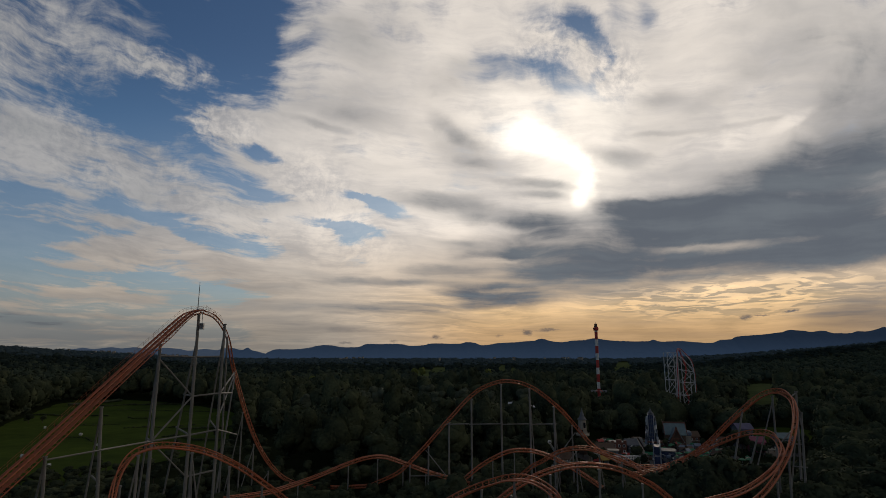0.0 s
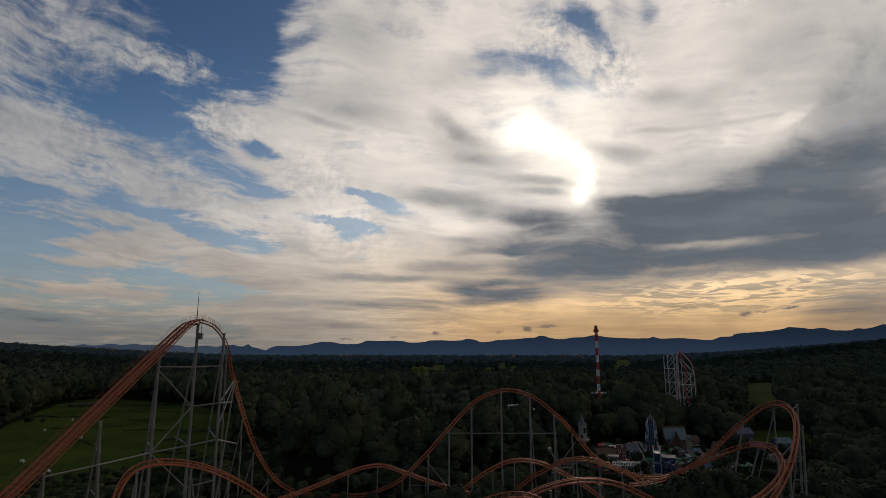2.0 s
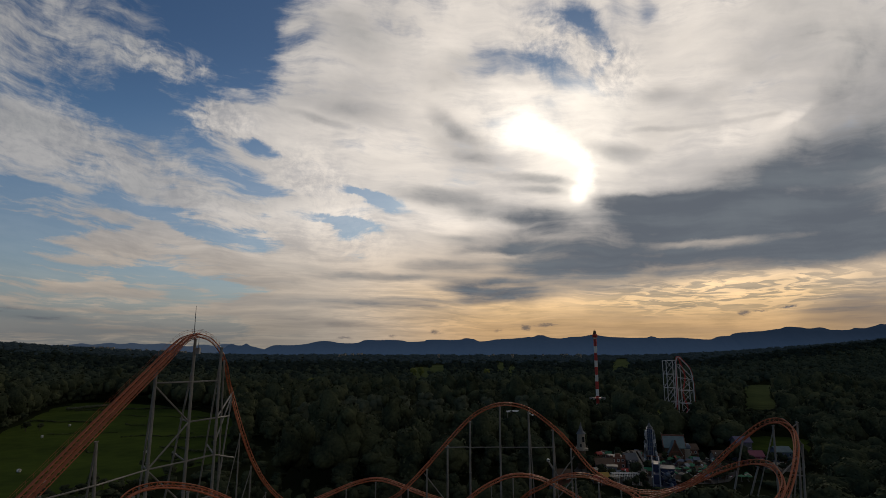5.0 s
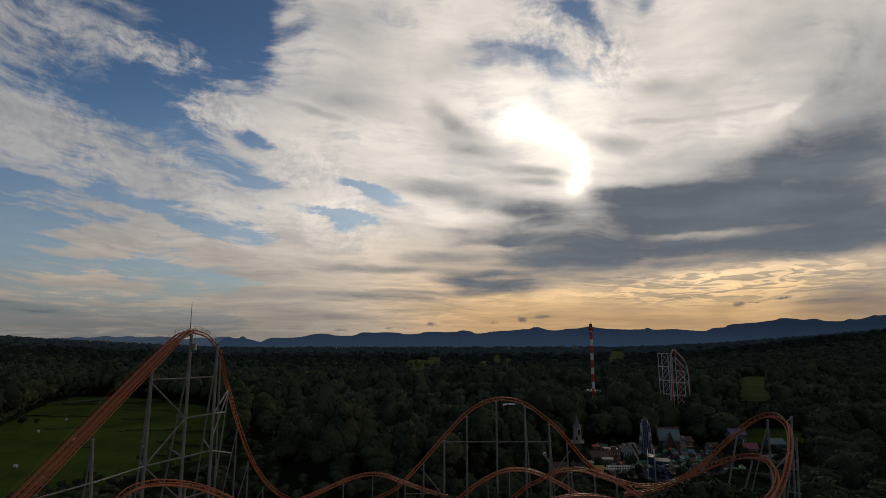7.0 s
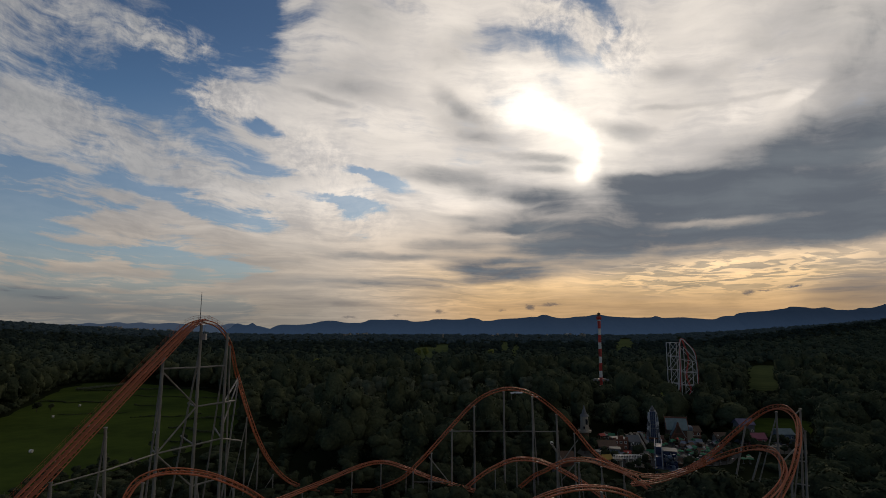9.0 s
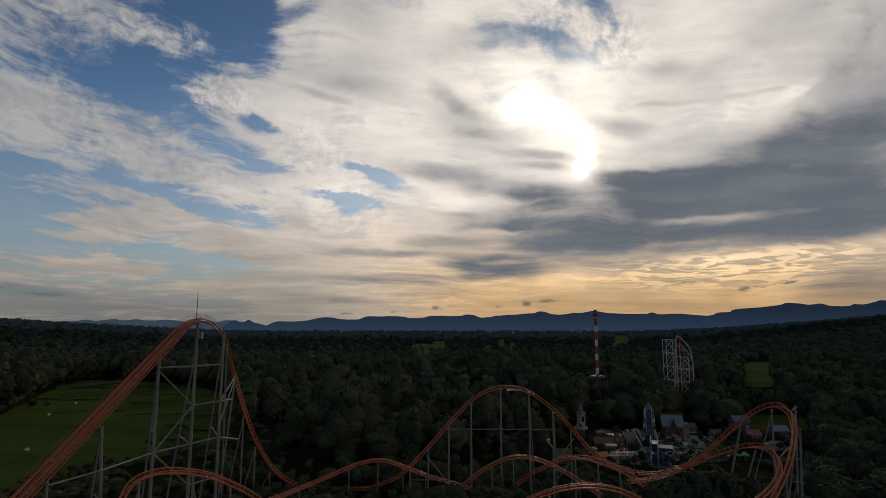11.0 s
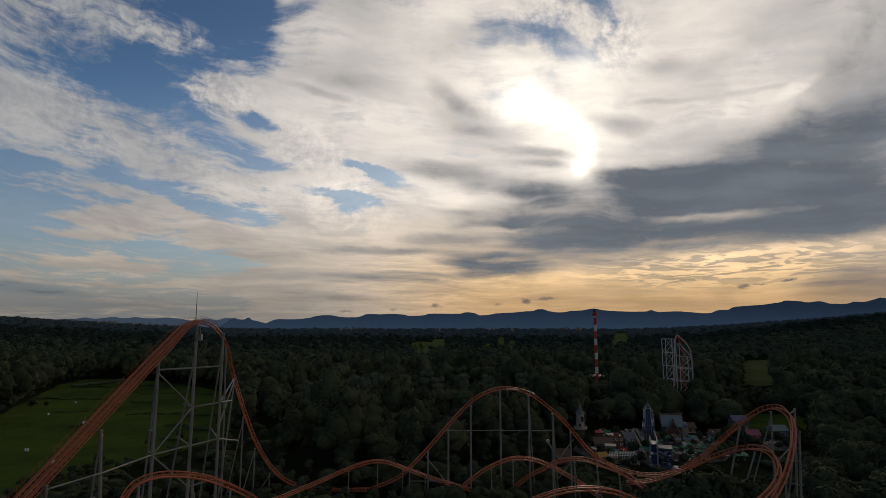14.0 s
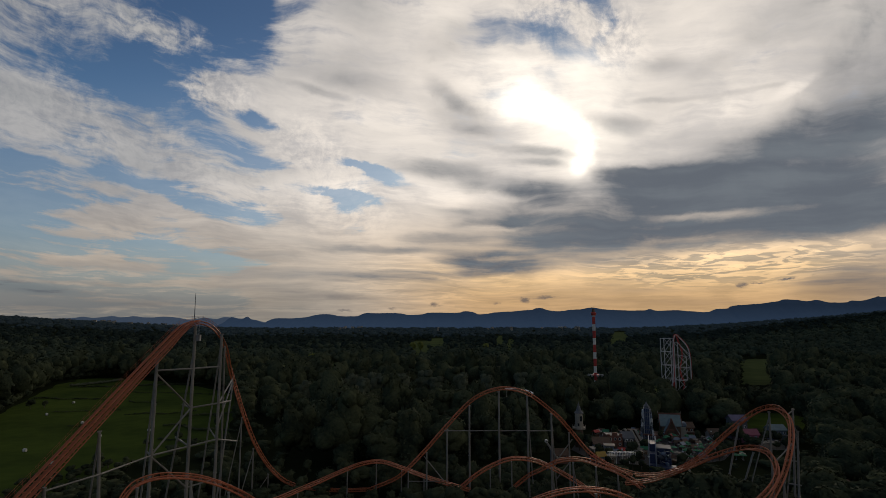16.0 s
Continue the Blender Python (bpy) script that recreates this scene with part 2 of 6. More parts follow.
band = grain(330, 26, 6.0, 0.5, 4.4)
gloom = wmath("MULTIPLY", shade.value, wmath("ADD", 1.0, wmath("MULTIPLY", calm, wmath("ADD", centred(fibre, 0.3), centred(billow, 0.9)))))
gloom = wmath("ADD", gloom, wmath("MULTIPLY", calm, wmath("ADD", centred(billow, 0.95), wmath("ADD", centred(bulge, 0.9), centred(streak, 0.7)))))
gloom = wmath("ADD", gloom, wmath("MULTIPLY", centred(band, 1.3), wstep(down, 250.0, 520.0, 0.3, 1.0)))
gloom = wmath("ADD", gloom, wmath("MULTIPLY", centred(fibre, 0.42), wmath("SUBTRACT", 1.0, ribs.value)))
gloom = wmath("ADD", gloom, wmath("MULTIPLY", fleece.value, centred(ripple, -0.5)))
gloom = wmath("ADD", gloom, scud.value)
away = wstep(rise.outputs[1], 0.45, -0.35)      # the unlit side of the evening sky
gloom = wmath("ADD", gloom, wmath("MAXIMUM", wmath("MULTIPLY", away, 0.50), wmath("MULTIPLY", wstep(height, 0.60, 0.9), 0.85)))
gloom = wstep(gloom, -0.22, 1.32)

# warm light low in the west, colder away from the sun
toward = wnode("ShaderNodeVectorMath", operation="DOT_PRODUCT")
wl.new(way, toward.inputs[0])
toward.inputs[1].default_value = (math.sin(radians(SUN_AZ + 5)), math.cos(radians(SUN_AZ + 5)), 0)
near_sun = wnode("ShaderNodeVectorMath", operation="DOT_PRODUCT")
wl.new(way, near_sun.inputs[0])
near_sun.inputs[1].default_value = (math.sin(radians(SUN_AZ)) * math.cos(radians(SUN_EL + 3)), math.cos(radians(SUN_AZ)) * math.cos(radians(SUN_EL + 3)), math.sin(radians(SUN_EL + 3)))
low = wstep(height, 0.25, 0.03)
west = wstep(toward.outputs["Value"], 0.80, 0.985)
warm = wmath("MULTIPLY", low, wmath("MULTIPLY_ADD", west, 0.85, 0.15))

air = wnode("ShaderNodeTexSky", sky_type="NISHITA", sun_disc=False, sun_elevation=radians(SUN_EL), sun_rotation=radians(SUN_AZ),
            air_density=1.0, dust_density=0.6, ozone_density=1.6)
clear = wvec("MULTIPLY", air.outputs[0], wmix(wstep(height, 0.28, 0.5), (0.038, 0.051, 0.064, 1), (0.029, 0.039, 0.052, 1)))
clear = wmix(wmath("MULTIPLY", wstep(height, 0.15, 0.02), 0.9), clear, (0.225, 0.23, 0.24, 1))
white = wmix(wstep(near_sun.outputs["Value"], 0.74, 0.985), (0.405, 0.40, 0.405, 1), (0.88, 0.80, 0.72, 1))
white = wmix(away, white, (0.44, 0.40, 0.36, 1))
bright = wmix(warm, white, wmix(wstep(height, 0.085, 0.03), (0.86, 0.56, 0.27, 1), (0.60, 0.38, 0.19, 1)))
bright = wmix(wmath("MULTIPLY", low, wmath("SUBTRACT", 0.95, west)), bright, (0.49, 0.41, 0.325, 1))
bright = wvec("MULTIPLY", bright, wmix(wstep(wmath("ADD", wmath("MULTIPLY", billow, 0.6), wmath("MULTIPLY", fibre, 0.4)), 0.33, 0.67), (0.74, 0.755, 0.785, 1), (1.17, 1.16, 1.14, 1)))
dark = wmix(wmath("MULTIPLY", warm, wstep(height, 0.11, 0.035)), (0.122, 0.138, 0.164, 1), (0.175, 0.137, 0.112, 1))
dark = wmix(wmath("MULTIPLY", wstep(wmath("ADD", wmath("MULTIPLY", band, 0.7), wmath("MULTIPLY", billow, 0.3)), 0.42, 0.66), wstep(height, 0.04, 0.10)), dark, (0.160, 0.180, 0.203, 1))
cloud = wmix(gloom, bright, dark)
cloud = wvec("MULTIPLY", cloud, wmix(fleece.value, (1, 1, 1, 1), wmix(wstep(wmath("ADD", wmath("MULTIPLY", ripple, 0.6), wmath("MULTIPLY", billow, 0.4)), 0.38, 0.62), (0.86, 0.88, 0.92, 1), (1.20, 1.18, 1.15, 1))))
crest = grain(58, 10, 4.0, 0.50, 2.2, 0.9)
cloud = wvec("MULTIPLY", cloud, wmix(ribs.value, (1, 1, 1, 1), wmix(wstep(crest, 0.44, 0.56), (0.66, 0.72, 0.80, 1), (1.34, 1.31, 1.22, 1))))
whole = wvec("MULTIPLY", wmix(alpha, clear, cloud), wmix(wmath("MULTIPLY", wstep(height, 0.09, 0.0), wmath("SUBTRACT", 1.0, west)), (1, 1, 1, 1), (0.60, 0.63, 0.66, 1)))
shine = wstep(wmath("ADD", glow.value, wmath("MULTIPLY", glow.value, wmath("ADD", centred(billow, 0.9), centred(fibre, 0.5)))), 0.0, 1.1)
shine = wmath("MULTIPLY", shine, wmath("MULTIPLY_ADD", gloom, -0.55, 1.0))
shine = wmath("ADD", shine, disc.value)
whole = wvec("MULTIPLY", whole, wmix(wstep(height, 0.60, 0.88), (1, 1, 1, 1), (0.55, 0.55, 0.55, 1)))
lit = wvec("ADD", whole, wmix(shine, (0, 0, 0, 1), (1.0, 0.90, 0.74, 1)))
background = wnode("ShaderNodeBackground")
wl.new(lit, background.inputs["Color"])
background.inputs["Strength"].default_value = 1.0
wl.new(background.outputs[0], wnode("ShaderNodeOutputWorld").inputs[0])
world.cycles.sampling_method = "MANUAL"
world.cycles.sample_map_resolution = 512

sun_data = bpy.data.lights.new("sun", "SUN")
sun_data.energy, sun_data.angle, sun_data.color = 0.5, radians(10), (1.0, 0.82, 0.62)
sun = new("sun", sun_data)
sun.matrix_world = look((0, 0, 100), (-math.sin(radians(SUN_AZ)) * 50, -math.cos(radians(SUN_AZ)) * 50, 100 - 50 * math.tan(radians(SUN_EL))))

# ------------------------------------------------------------ materials


def material(name, base, rough=0.7, metal=0.0, second=None, scale=1.0, fine=20.0, bump=0.0, amount=0.5, by_piece=0.0, emit=None, spec=0.5, relief=0.02):
    """A surface whose colour wanders between base and second at two scales."""
    m = bpy.data.materials.new(name)
    m.use_nodes = True
    nt = m.node_tree
    b = nt.nodes["Principled BSDF"]
    b.inputs["Roughness"].default_value, b.inputs["Metallic"].default_value = rough, metal
    b.inputs["Specular IOR Level"].default_value = spec
    second = second or tuple(c * 0.6 for c in base)
    co = nt.nodes.new("ShaderNodeTexCoord")
    geo = nt.nodes.new("ShaderNodeNewGeometry")
    big, small = nt.nodes.new("ShaderNodeTexNoise"), nt.nodes.new("ShaderNodeTexNoise")
    for n, s in ((big, scale), (small, fine)):
        nt.links.new(geo.outputs["Position"], n.inputs["Vector"])
        n.inputs["Scale"].default_value, n.inputs["Detail"].default_value = s, 4.0
    add = nt.nodes.new("ShaderNodeMath")
    add.operation = "MULTIPLY_ADD"
    nt.links.new(small.outputs["Fac"], add.inputs[0])
    add.inputs[1].default_value = 0.5
    nt.links.new(big.outputs["Fac"], add.inputs[2])
    value = add.outputs[0]
    if by_piece:
        piece = nt.nodes.new("ShaderNodeMath")
        piece.operation = "MULTIPLY_ADD"
        nt.links.new(geo.outputs["Random Per Island"], piece.inputs[0])
        piece.inputs[1].default_value = by_piece
        nt.links.new(value, piece.inputs[2])
        ob = nt.nodes.new("ShaderNodeObjectInfo")
        p2 = nt.nodes.new("ShaderNodeMath")
        p2.operation = "MULTIPLY_ADD"
        nt.links.new(ob.outputs["Random"], p2.inputs[0])
        p2.inputs[1].default_value = by_piece * 5
        nt.links.new(piece.outputs[0], p2.inputs[2])
        value = p2.outputs[0]
    r = nt.nodes.new("ShaderNodeMapRange")
    nt.links.new(value, r.inputs[0])
    r.inputs[1].default_value, r.inputs[2].default_value = 0.75 - amount * 0.5 + by_piece * 2.5, 0.75 + amount * 0.5 + by_piece * 3.2
    mix = nt.nodes.new("ShaderNodeMix")
    mix.data_type = "RGBA"
    nt.links.new(r.outputs[0], mix.inputs[0])
    mix.inputs[6].default_value, mix.inputs[7].default_value = (*base, 1), (*second, 1)
    nt.links.new(mix.outputs[2], b.inputs["Base Color"])
    if bump:
        bp = nt.nodes.new("ShaderNodeBump")
        bp.inputs["Strength"].default_value, bp.inputs["Distance"].default_value = bump, relief
        nt.links.new(small.outputs["Fac"], bp.inputs["Height"])
        nt.links.new(bp.outputs[0], b.inputs["Normal"])
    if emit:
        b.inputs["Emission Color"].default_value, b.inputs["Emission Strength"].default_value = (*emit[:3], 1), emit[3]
        if len(emit) > 4:                # haze put in as glow, stronger towards the foot
            pos, haze_glow = nt.nodes.new("ShaderNodeSeparateXYZ"), nt.nodes.new("ShaderNodeMapRange")
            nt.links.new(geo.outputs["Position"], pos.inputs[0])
            nt.links.new(pos.outputs[2], haze_glow.inputs[0])
            for s_, v_ in zip(list(haze_glow.inputs)[1:5], (20.0, 170.0, emit[3] * 1.25, emit[4])):
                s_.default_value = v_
            nt.links.new(haze_glow.outputs[0], b.inputs["Emission Strength"])
    return m


M = {
    "orange": material("orange_paint", (0.56, 0.150, 0.054), 0.5, 0.0, (0.42, 0.110, 0.042), 0.25, 3.0, 0.1),
    "grating": material("weathered_orange_grating", (0.40, 0.112, 0.044), 0.7, 0.0, (0.27, 0.080, 0.034), 0.6, 5.0, 0.2),
    "grey": material("grey_paint", (0.26, 0.24, 0.21), 0.65, 0.0, (0.16, 0.148, 0.13), 0.3, 4.0, 0.1),
    "galvanised": material("galvanised_steel", (0.30, 0.30, 0.30), 0.5, 0.4, (0.2, 0.2, 0.2), 0.5, 6.0),
    "white": material("white_paint", (0.78, 0.77, 0.74), 0.5, 0.0, (0.6, 0.58, 0.54), 0.4, 4.0),
    "pale_steel": material("pale_grey_steel", (0.56, 0.56, 0.56), 0.5, 0.0, (0.44, 0.44, 0.44), 0.4, 4.0),
    "red": material("red_paint", (0.55, 0.05, 0.035), 0.5, 0.0, (0.38, 0.04, 0.03), 0.4, 4.0),
    "blue": material("navy_blue_paint", (0.020, 0.030, 0.072), 0.45, 0.0, (0.026, 0.042, 0.105), 0.4, 4.0),
    "pale_blue": material("pale_blue_paint", (0.18, 0.215, 0.265), 0.5, 0.0, (0.13, 0.165, 0.22), 0.4, 4.0),
    "teal": material("teal_roof_tiles", (0.20, 0.27, 0.275), 0.6, 0.0, (0.13, 0.19, 0.20), 0.6, 5.0),
    "brick": material("red_brown_render", (0.22, 0.092, 0.060), 0.8, 0.0, (0.13, 0.058, 0.040), 0.5, 5.0),
    "cream": material("cream_render", (0.38, 0.335, 0.27), 0.8, 0.0, (0.25, 0.22, 0.175), 0.5, 5.0),
    "slate": material("slate_grey", (0.145, 0.152, 0.165), 0.7, 0.0, (0.085, 0.09, 0.098), 0.5, 5.0),
    "purple": material("violet_paint", (0.135, 0.118, 0.205), 0.6, 0.0, (0.09, 0.078, 0.145), 0.5, 5.0),
    "pink": material("rose_paint", (0.356, 0.095, 0.142), 0.6, 0.0, (0.268, 0.072, 0.106), 0.5, 5.0),
    "yellow": material("yellow_paint", (0.486, 0.311, 0.052), 0.6, 0.0, (0.389, 0.234, 0.040), 0.5, 5.0),
    "green": material("green_canvas", (0.046, 0.234, 0.109), 0.7, 0.0, (0.032, 0.164, 0.078), 0.5, 5.0),
    "glass": material("window_glass", (0.03, 0.035, 0.04), 0.12, 0.0, (0.02, 0.02, 0.025), 0.5, 5.0),
    "wood": material("brown_timber", (0.145, 0.085, 0.053), 0.75, 0.0, (0.085, 0.052, 0.032), 0.5, 7.0),
    "paving": material("grey_paving", (0.055, 0.052, 0.050), 0.9, 0.0, (0.034, 0.032, 0.031), 0.15, 1.5, 0.3),
    "bark": material("bark", (0.10, 0.075, 0.055), 0.9, 0.0, (0.06, 0.045, 0.035), 1.5, 9.0, 0.6),
    "leaf": material("foliage", (0.086, 0.098, 0.053), 0.85, 0.0, (0.024, 0.033, 0.022), 0.085, 0.45, 0.4, 0.40, 0.03, spec=0.03, relief=0.6),
    "willow": material("silvery_foliage", (0.135, 0.152, 0.10), 0.85, 0.0, (0.07, 0.082, 0.055), 0.2, 0.6, 0.4, 0.5, 0.03, spec=0.03, relief=0.5),
    "lime": material("yellow_green_foliage", (0.21, 0.225, 0.06), 0.85, 0.0, (0.11, 0.13, 0.035), 0.2, 0.6, 0.4, 0.5, 0.03, spec=0.03, relief=0.5),
    "core": material("inner_foliage", (0.086, 0.098, 0.053), 0.9, 0.0, (0.024, 0.033, 0.022), 0.085, 0.9, 0.7, 0.40, spec=0.0, relief=1.2),
    # distance haze put into the tints, bluer tier by tier; the last also glows
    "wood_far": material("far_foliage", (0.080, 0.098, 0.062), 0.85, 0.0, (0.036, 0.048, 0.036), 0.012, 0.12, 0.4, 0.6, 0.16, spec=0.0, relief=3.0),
    "mist_tint_wood": material("mist_tinted_foliage", (0.046, 0.060, 0.046), 0.9, 0.0, (0.026, 0.037, 0.032), 0.008, 0.06, 0.0, 0.5, 0.10, spec=0.0),
    "haze_tint_wood": material("distant_foliage_painted_haze", (0.042, 0.056, 0.054), 0.9, 0.0, (0.026, 0.038, 0.040), 0.006, 0.05, 0.0, 0.6, 0.14, spec=0.0, emit=(0.30, 0.46, 0.62, 0.012)),
    "floor": material("forest_floor", (0.020, 0.025, 0.012), 0.95, 0.0, (0.013, 0.017, 0.009), 0.02, 0.4, spec=0.0),
    "grass": material("meadow_grass", (0.066, 0.094, 0.020), 0.9, 0.0, (0.030, 0.048, 0.014), 0.022, 0.16, 0.4, 0.5, spec=0.0),
    # paler and greyer green than the meadow
    "pale_grass": material("pale_field_grass", (0.092, 0.115, 0.047), 0.9, 0.0, (0.050, 0.068, 0.030), 0.012, 0.1, 0.0, 0.5, spec=0.0),
    "hay": material("pale_bale_wrap", (0.36, 0.36, 0.32), 0.7, 0.0, (0.42, 0.42, 0.38), 1.0, 6.0),
    # haze is painted into both ridges: bluish base colour plus a faint glow
    "ridge": material("wooded_ridge_painted_haze", (0.030, 0.042, 0.064), 1.0, 0.0, (0.022, 0.032, 0.050), 0.004, 0.03, emit=(0.25, 0.44, 0.80, 0.060, 0.036), spec=0.0),
    "far_ridge": material("remote_ridge_painted_haze", (0.06, 0.07, 0.09), 1.0, 0.0, (0.05, 0.06, 0.08), 0.004, 0.03, emit=(0.40, 0.58, 0.90, 0.075), spec=0.0),
}

# ------------------------------------------------------------ mesh helpers


def mesh_of(name, verts, faces, mat):
    me = bpy.data.meshes.new(name)
    me.from_pydata([tuple(v) for v in verts], [], faces)
    me.materials.append(mat)
    me.update()
    return me


def part(name, bm, mat, parent=None, label=""):
    me = bpy.data.meshes.new(name)
    bm.to_mesh(me)
    bm.free()
    me.materials.append(mat)
    ob = new(name, me)
    ob.parent = parent
    if label:
        ob["label"] = label
    return ob


def thing(name, label, category, at=(0, 0, 0), turn=0.0, group="", kind=""):
    ob = new(name)
    ob.matrix_world = pose(*at, 0, 0, turn)
    return tagged(ob, label, category, group, kind)


def box(bm, lo, hi, bevel=0.0):
    m = Matrix.Translation([(a + b) / 2 for a, b in zip(lo, hi)]) @ Matrix.Diagonal((*[b - a for a, b in zip(lo, hi)], 1))
    r = bmesh.ops.create_cube(bm, size=1.0, matrix=m)
    if bevel:
        edges = list({e for v in r["verts"] for e in v.link_edges})
        bmesh.ops.bevel(bm, geom=edges, offset=bevel, segments=1, affect="EDGES")
    return bm


def new_box(lo, hi, bevel=0.0):
    return box(bmesh.new(), lo, hi, bevel)


def rod(bm, a, b, r0, r1=None, sides=8):
    """A closed round bar from a to b."""
    a, b = Vector(a), Vector(b)
    r1 = r0 if r1 is None else r1
    q = (b - a).to_track_quat("Z", "Y").to_matrix()
    rings = []
    for p, r in ((a, r0), (b, r1)):
        rings.append([bm.verts.new(p + q @ Vector((r * math.cos(k * math.tau / sides), r * math.sin(k * math.tau / sides), 0))) for k in range(sides)])
    for k in range(sides):
        bm.faces.new((rings[0][k], rings[0][(k + 1) % sides], rings[1][(k + 1) % sides], rings[1][k]))
    bm.faces.new(rings[0][::-1])
    bm.faces.new(rings[1])
    return bm


def tube(bm, points, r, sides=6):
    """A pipe along a line of points."""
    last = None
    for i, p in enumerate(points):
        d = (points[min(i + 1, len(points) - 1)] - points[max(i - 1, 0)]).normalized()
        side = d.cross(Vector((0, 0, 1)))
        side = side.normalized() if side.length > 1e-4 else Vector((1, 0, 0))
        up = side.cross(d)
        ring = [bm.verts.new(p + r * (math.cos(k * math.tau / sides) * side + math.sin(k * math.tau / sides) * up)) for k in range(sides)]
        if last:
            for k in range(sides):
                bm.faces.new((last[k], last[(k + 1) % sides], ring[(k + 1) % sides], ring[k]))
        else:
            bm.faces.new(ring)
        last = ring
    bm.faces.new(last[::-1])
    return bm


def spline(points, step=1.0):
    """Points (x, y, z, ...) joined by a Catmull-Rom curve, sampled about every step metres."""
    p = [np.array(q, float) for q in points]
    p = [2 * p[0] - p[1]] + p + [2 * p[-1] - p[-2]]
    out = []
    for i in range(1, len(p) - 2):
        n = max(2, int(np.linalg.norm(p[i + 1][:3] - p[i][:3]) / step))
        for k in range(n):
            t = k / n
            out.append(0.5 * (2 * p[i] + (p[i + 1] - p[i - 1]) * t + (2 * p[i - 1] - 5 * p[i] + 4 * p[i + 1] - p[i + 2]) * t * t
                              + (3 * p[i] - p[i - 1] - 3 * p[i + 1] + p[i + 2]) * t ** 3))
    out.append(p[-2])
    return out


# ------------------------------------------------------------ ground, meadow, ridges


def swell(x, y):
    """Height of the land: level in the park, foothills far to both sides."""
    far = min(1.0, max(0.0, (y - 500) / 2200))
    side = max(0.0, abs(x) / max(y, 300.0) - 0.32) / 0.5
    return (95 if x > 0 else 72) * far * far ** 0.2 * side ** 1.4 + 9 * far * far


gx = [-5200, -3600, -2600, -1900] + list(range(-1470, 1471, 70)) + [1900, 2600, 3600, 5200]
gy = [-4000, -1500, -600, -200] + list(range(0, 1600, 60)) + list(range(1600, 3000, 120)) + [3300, 3700, 4700]
verts = [(x, y, swell(x, y)) for y in gy for x in gx]
faces = [(j * len(gx) + i, j * len(gx) + i + 1, (j + 1) * len(gx) + i + 1, (j + 1) * len(gx) + i) for j in range(len(gy) - 1) for i in range(len(gx) - 1)]
tagged(new("ground", mesh_of("ground", verts, faces, M["floor"])), "dark leaf-strewn woodland ground under the trees", "ground", kind="structure")


def field(name, outline, z, mat, label, category):
    """A patch of open ground with an uneven rim, a little above the woodland floor."""
    bm = bmesh.new()
    rim = [Vector((p[0], p[1], 0)) for p in spline([(x, y, 0) for x, y in outline + outline[:1]], 8.0)][:-1]
    rim = [p + Vector((noise.noise(p * 0.05) * 4, noise.noise(p * 0.05 + Vector((9, 9, 9))) * 4, swell(p.x, p.y) + z)) for p in rim]
    bmesh.ops.triangle_fill(bm, edges=[bm.edges.new((a, b)) for vs in [[bm.verts.new(p) for p in rim]] for a, b in zip(vs, vs[1:] + vs[:1])], use_beauty=True)
    for f in bm.faces:
        if f.normal.z < 0:
            f.normal_flip()
    return tagged(part(name, bm, mat), label, category, kind="structure")


MEADOW = [(-185, 150), (-150, 160), (-124, 185), (-122, 215), (-112, 240), (-103, 268), (-110, 300), (-124, 340), (-150, 412), (-184, 458), (-224, 492), (-270, 528), (-330, 546), (-346, 518), (-326, 476), (-296, 412), (-262, 340), (-232, 270), (-205, 200)]
PLAZA = [(57, 224), (78, 220), (102, 225), (116, 234), (124, 256), (120, 284), (92, 288), (70, 276), (57, 248)]
YARD = [(134, 247), (149, 247), (156, 257), (153, 268), (137, 270)]
GLADE = [(260, 496), (286, 496), (350, 610), (440, 762), (408, 770), (330, 625)]
LAWN = [(152, 288), (176, 286), (206, 334), (176, 338)]
field("meadow", MEADOW, 0.05, M["grass"], "open green hay meadow among the woods", "meadow")
field("plaza", PLAZA, 0.05, M["paving"], "grey paved square between the park buildings", "plaza")
field("yard", YARD, 0.05, M["paving"], "small paved yard round the show building", "plaza")
field("glade", GLADE, 0.2, M["pale_grass"], "small bright grass clearing in the woods", "meadow")
field("lawn", LAWN, 0.05, M["grass"], "open lawn behind the stage house", "meadow")
FAR_FIELDS = [[(-41, 800), (-19, 800), (-28, 1130), (-38, 1520), (-83, 1520), (-60, 1130)], [(-21, 1000), (3, 1000), (6, 1700), (-37, 1700)],
              [(98, 1060), (114, 1060), (211, 1940), (182, 1940)], [(98, 880), (107, 880), (203, 1620), (186, 1620)],
              [(-94, 460), (-78, 460), (-114, 657), (-129, 740), (-155, 740), (-137, 657)], [(340, 1150), (372, 1150), (525, 1590), (800, 2450), (735, 2450), (473, 1590)]]
for f in FAR_FIELDS:
    field("far_field", f, 0.2, M["pale_grass"], "distant pale green farm field between woods", "field")


def inside(poly, x, y, grow=0.0):
    hit = False
    for (x0, y0), (x1, y1) in zip(poly, poly[1:] + poly[:1]):
        if (y0 > y) != (y1 > y) and x < x0 + (y - y0) / (y1 - y0) * (x1 - x0):
            hit = not hit
        if grow:
            d = Vector((x1 - x0, y1 - y0))
            t = min(1, max(0, ((x - x0) * d.x + (y - y0) * d.y) / d.length_squared))
            if math.hypot(x0 + t * d.x - x, y0 + t * d.y - y) < grow:
                return True
    return hit


